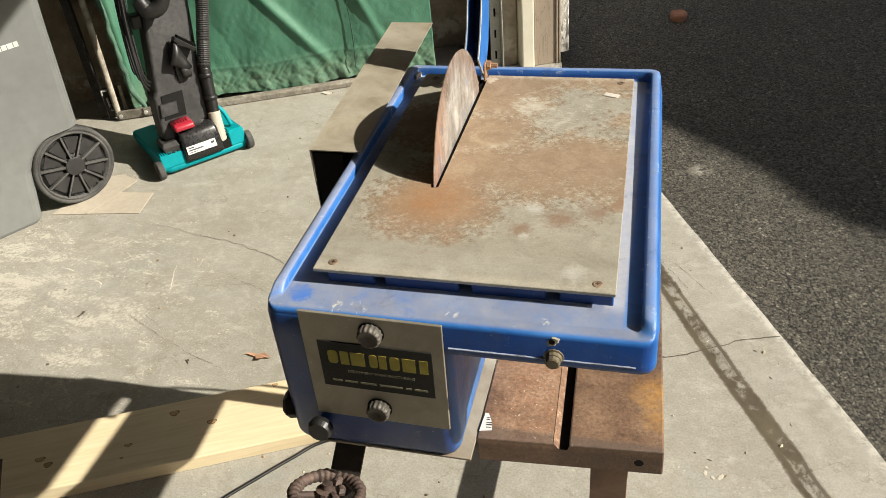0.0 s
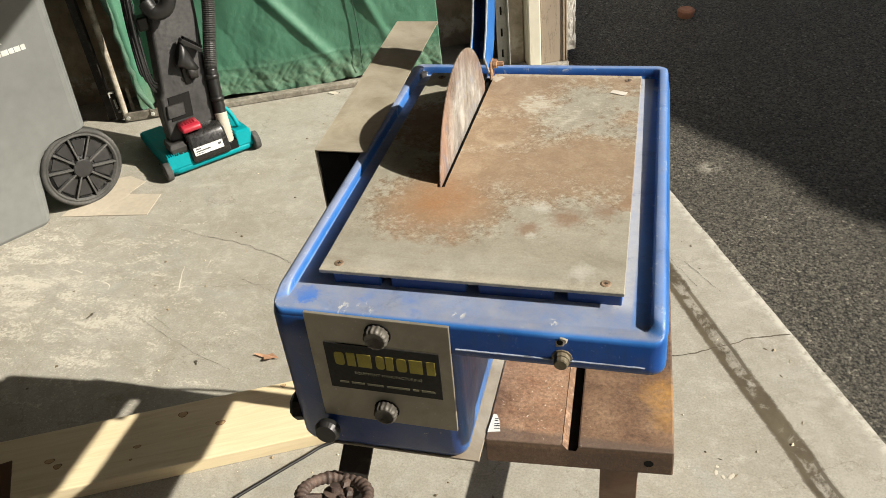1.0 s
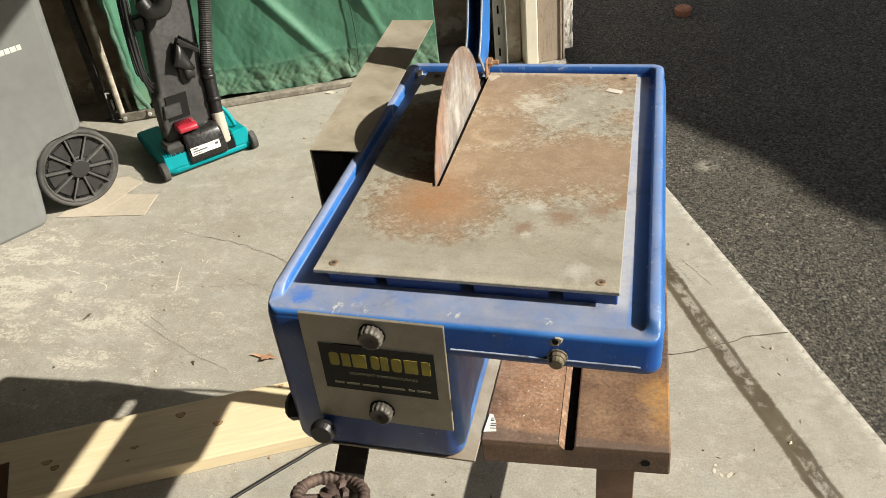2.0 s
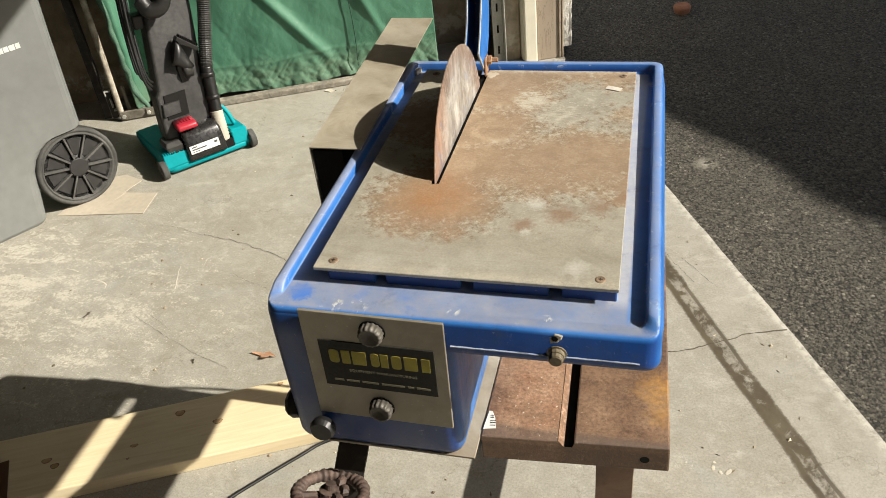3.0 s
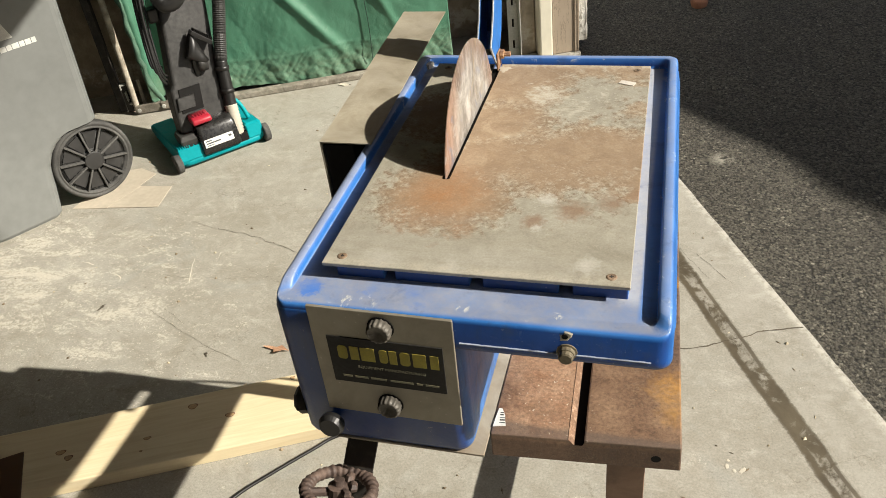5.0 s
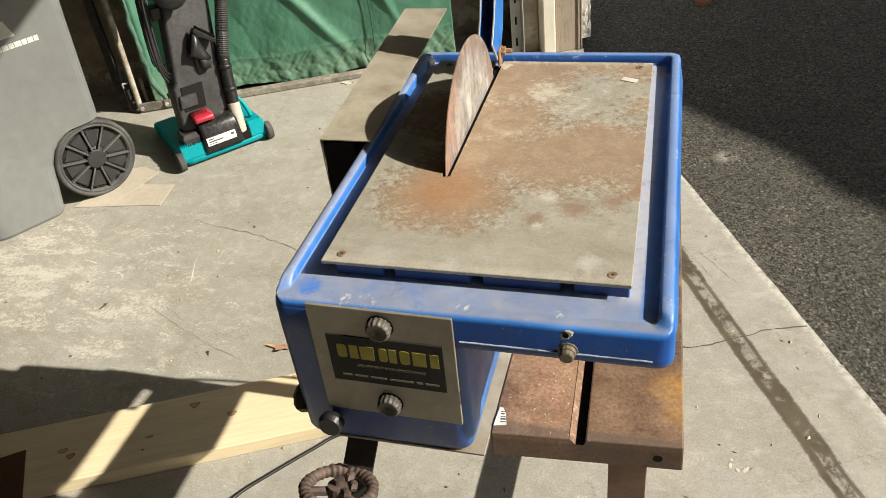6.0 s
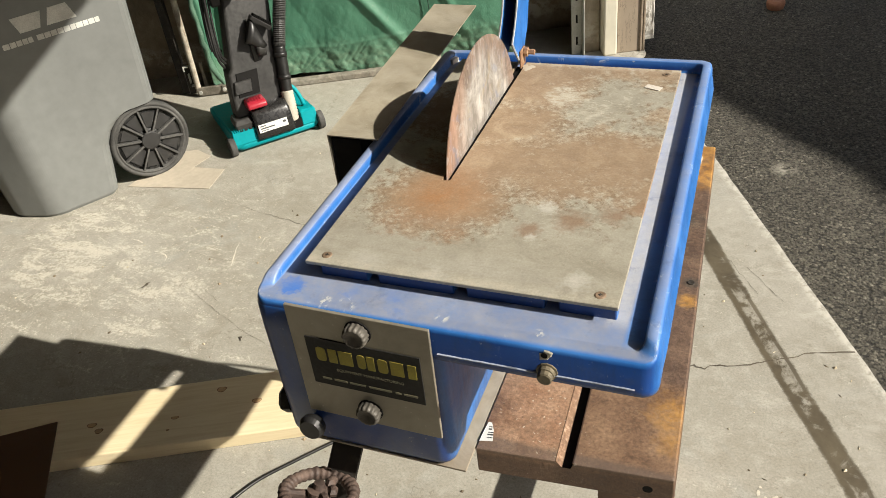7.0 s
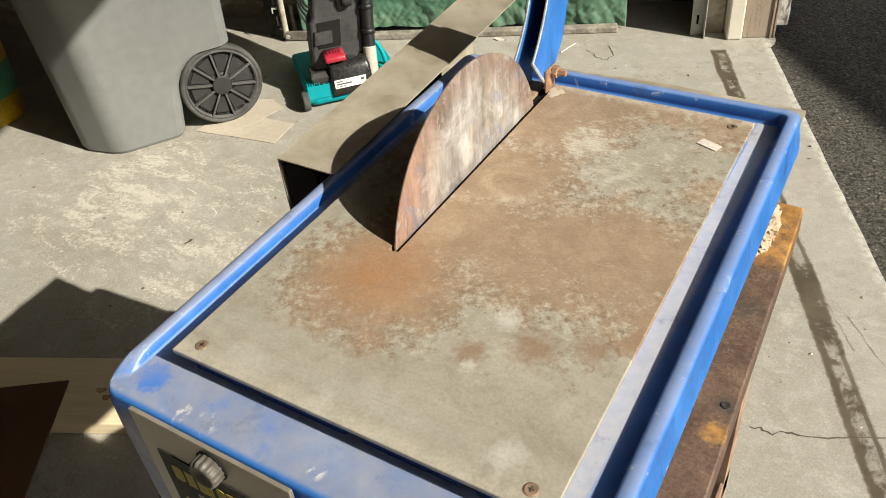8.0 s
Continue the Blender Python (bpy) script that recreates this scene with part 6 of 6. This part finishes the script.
    # black disc paints the dark inside of the mouth
    part("nozzle_mouth", loft([mouth(0.99, 0.92), mouth(1.02, 0.92)]), BLACK_AND_SHADE, nozzle)
    brush_m = m @ Matrix.Translation((0.226, lie(0.43) - 0.012, 0.432)) @ Matrix.Rotation(radians(42), 4, "Y")
    part("brush", box(-0.044, 0.044, -0.012, 0.018, -0.006, 0.009, 0.002, brush_m), BLACK, trunk)
    for i in range(11):
        part("bristle", box(-0.038 + i * 0.0072, -0.0345 + i * 0.0072, -0.010, 0.016, 0.008, 0.018, 0.0, brush_m), BLACK_AND_SHADE, trunk)

    # hose: beige cuff, black cuff, ribbed hose
    def w(x, y, z):
        return m @ Vector((x, y, z))

    part("cuff", tube([w(0.246, 0.026, 0.050), w(0.248, 0.036, 0.10), w(0.253, 0.055, 0.170)], 0.0215, 20, 0.0034, 0.0100), BEIGE, v, "ridged beige hose cuff", True)
    part("pipe", tube([w(0.253, 0.055, 0.165), w(0.262, 0.074, 0.24), w(0.274, 0.098, 0.33)], 0.0225, 16), BLACK, v, "black hose pipe", True)
    part("hose", tube([w(0.274, 0.098, 0.33), w(0.300, 0.112, 0.42), w(0.341, 0.135, 0.56), w(0.365, 0.16, 0.72), w(0.36, 0.17, 0.88)], 0.0225, 14, 0.0028, 0.0062), BLACK_DUSTY, v, "black ribbed hose")
    for z in (0.22, 0.30):
        part("pipe_ring", spun([(0.0, -0.008), (0.0255, -0.008), (0.0255, 0.008), (0.0, 0.008)], 20, m @ toward((0.262 + (z - 0.24) * 0.12, 0.074 + (z - 0.24) * 0.27, z), (0.12, 0.27, 0.95))), BLACK, v, "", True)
    part("hose_elbow", tube([w(0.125, 0.14, 0.61), w(0.140, 0.115, 0.575), w(0.180, 0.105, 0.585), w(0.205, 0.11, 0.64), w(0.22, 0.13, 0.75)], 0.027, 14, 0.002, 0.010), BLACK, v, "black hose elbow", True)
    # cable wound on the side
    for i in range(9):
        x, y = 0.012 + 0.009 * (i % 3), 0.06 + 0.014 * i
        part("cable", tube([w(x + 0.046, y + 0.04, 0.305 + 0.008 * i), w(x + 0.030, y + 0.04, 0.36), w(x + 0.046 - 0.004 * (i % 2), y + 0.085, 0.52), w(x + 0.080, y + 0.14, 0.72)], 0.0046, 8), BLACK, v, "coiled black cable" if i == 0 else "", True)
    part("cable_hook", box(0.085, 0.125, 0.18, 0.23, 0.50, 0.55, 0.006, m), BLACK, v)


vacuum()

# ---- loose bits on the ground ----


def leaf(at, size, turn, material=LEAF, label="curled scrap of dry brown leaf on the concrete"):
    """A curled scrap of dry leaf."""
    out = [(-0.5, 0.0), (-0.3, 0.10), (0.0, 0.07), (0.2, 0.15), (0.5, 0.05), (0.3, -0.02), (0.24, -0.14), (0.04, -0.20), (-0.05, -0.05), (-0.3, -0.03)]
    bm = slab(out, 0.0, 0.015)
    for v in bm.verts:
        v.co.z += 0.05 + 0.05 * math.sin(7 * v.co.x) + 0.22 * abs(v.co.y)
    bm.transform(Matrix.Translation(at) @ Matrix.Rotation(turn, 4, "Z") @ Matrix.Scale(size, 4))
    tagged(part("dry_leaf", bm, material), label, "leaf")


leaf((-0.682, 0.815, 0.001), 0.078, -0.12)
leaf((-1.294, 0.904, 0.001), 0.034, 1.2, DIRT, "dark withered scrap of leaf on the concrete")
leaf((-0.870, 0.768, 0.001), 0.022, 2.2, DIRT, "dark withered scrap of leaf on the concrete")
tagged(part("straw", tube([(-0.790, 2.388, 0.003), (-0.780, 2.435, 0.004), (-0.770, 2.478, 0.003)], 0.0026, 6), SLIP), "pale bit of straw on the concrete", "straw")
tagged(part("pot_sherd", spun([(0.0, 0.0), (0.036, 0.0), (0.041, 0.022), (0.039, 0.032), (0.030, 0.040), (0.0, 0.037)], 22, Matrix.Translation((0.393, 3.345, -0.016)), lambda a: 1 + 0.06 * math.sin(3 * a)), CLAY), "small broken reddish brown clay pot on the asphalt", "clay pot")
tagged(part("paint_chip", slab([(-1.09, 2.405), (-1.06, 2.395), (-1.045, 2.41), (-1.062, 2.422), (-1.085, 2.418)], 0.0005, 0.004), CHIP), "curled white paint chip on the concrete", "paint chip")


def paint_drop(at, size, turn):
    bm = spun([(0.0, 0.0), (1.0, 0.0), (0.8, 0.08), (0.0, 0.10)], 11, Matrix.Translation(at) @ Matrix.Rotation(turn, 4, "Z") @ Matrix.Diagonal((size, size * 1.7, size, 1)), lambda a: 1 + 0.2 * math.sin(2 * a + turn) + 0.12 * math.sin(5 * a))
    tagged(part("paint_drop", bm, CHIP), "dried white paint drop on the concrete", "paint drop", "paint drops on the floor")


for x, y, r, a in ((0.479, 0.624, 0.0042, 0.3), (0.494, 0.614, 0.0036, 0.9), (0.511, 0.618, 0.0055, -0.5), (0.482, 0.640, 0.0026, 1.4)):
    paint_drop((x, y, 0.0006), r, a)


def grit():
    """Crumbs of dirt and straw over the concrete."""
    rnd = random.Random(21)
    bm = bmesh.new()
    for i in range(420):
        x, y = rnd.uniform(-2.2, 0.7), rnd.uniform(0.4, 2.5)
        if (Vector((x, y, 0)) - EDGE).dot(U) > -0.03:
            continue
        r = rnd.choice((0.0015, 0.002, 0.003, 0.005)) * rnd.uniform(0.6, 1.2)
        a = rnd.uniform(0, 6.28)
        long = rnd.choice((1, 1, 1.5, 4.0)) if r < 0.0025 else 1.3
        c, s = math.cos(a) * r * long, math.sin(a) * r * long
        pts = [(x + c, y + s, 0.0006), (x - s / long, y + c / long, 0.0006), (x - c, y - s, 0.0006), (x + s / long, y - c / long, 0.0006)]
        low = [bm.verts.new(p) for p in pts]
        tip = bm.verts.new((x, y, 0.0006 + r * 0.9))
        for j in range(4):
            bm.faces.new((low[j], low[(j + 1) % 4], tip))
        bm.faces.new(low[::-1])
    k = Nodes("grit_mix", 0.9)
    g = k.tree.nodes.new("ShaderNodeNewGeometry")
    col = k.ramp(g.outputs["Random Per Island"], (0.0, (0.09, 0.07, 0.045)), (0.5, (0.24, 0.18, 0.11)), (1.0, (0.62, 0.55, 0.40)))
    tagged(part("grit", bm, k.done(col)), "scattered crumbs of dirt and straw on the concrete", "grit", "", "stuff")


grit()


def asphalt_chips():
    """Loose stones that stand out of the asphalt by the concrete."""
    rnd = random.Random(31)
    bm = bmesh.new()
    for i in range(14000):
        d, v = abs(rnd.gauss(0, 0.55)) + 0.008, rnd.uniform(-2.6, 0.3)
        p = CORNER + U * (d - 0.015 - SLANT * v) + V * v
        r = rnd.choice((0.0014, 0.0020, 0.0028, 0.0038)) * rnd.uniform(0.8, 1.2)
        ring = []
        for j in range(5):
            a = math.tau * j / 5 + rnd.uniform(-0.3, 0.3)
            ring.append(bm.verts.new((p.x + r * math.cos(a) * rnd.uniform(0.7, 1.2), p.y + r * math.sin(a) * rnd.uniform(0.7, 1.2), -0.018)))
        top = bm.verts.new((p.x + rnd.uniform(-0.4, 0.4) * r, p.y + rnd.uniform(-0.4, 0.4) * r, -0.016 + r * rnd.uniform(0.25, 0.6)))
        for j in range(5):
            bm.faces.new((ring[j], ring[(j + 1) % 5], top))
    k = Nodes("asphalt_stones", 0.85)
    g = k.tree.nodes.new("ShaderNodeNewGeometry")
    col = k.ramp(g.outputs["Random Per Island"], (0.0, (0.014, 0.013, 0.010)), (0.40, (0.036, 0.032, 0.025)), (0.70, (0.115, 0.104, 0.080)), (0.96, (0.20, 0.182, 0.140)), (1.0, (0.28, 0.26, 0.21)))
    tagged(part("asphalt_stones", bm, k.done(col)), "coarse dark stones standing out of the asphalt", "stones", "", "stuff")


asphalt_chips()
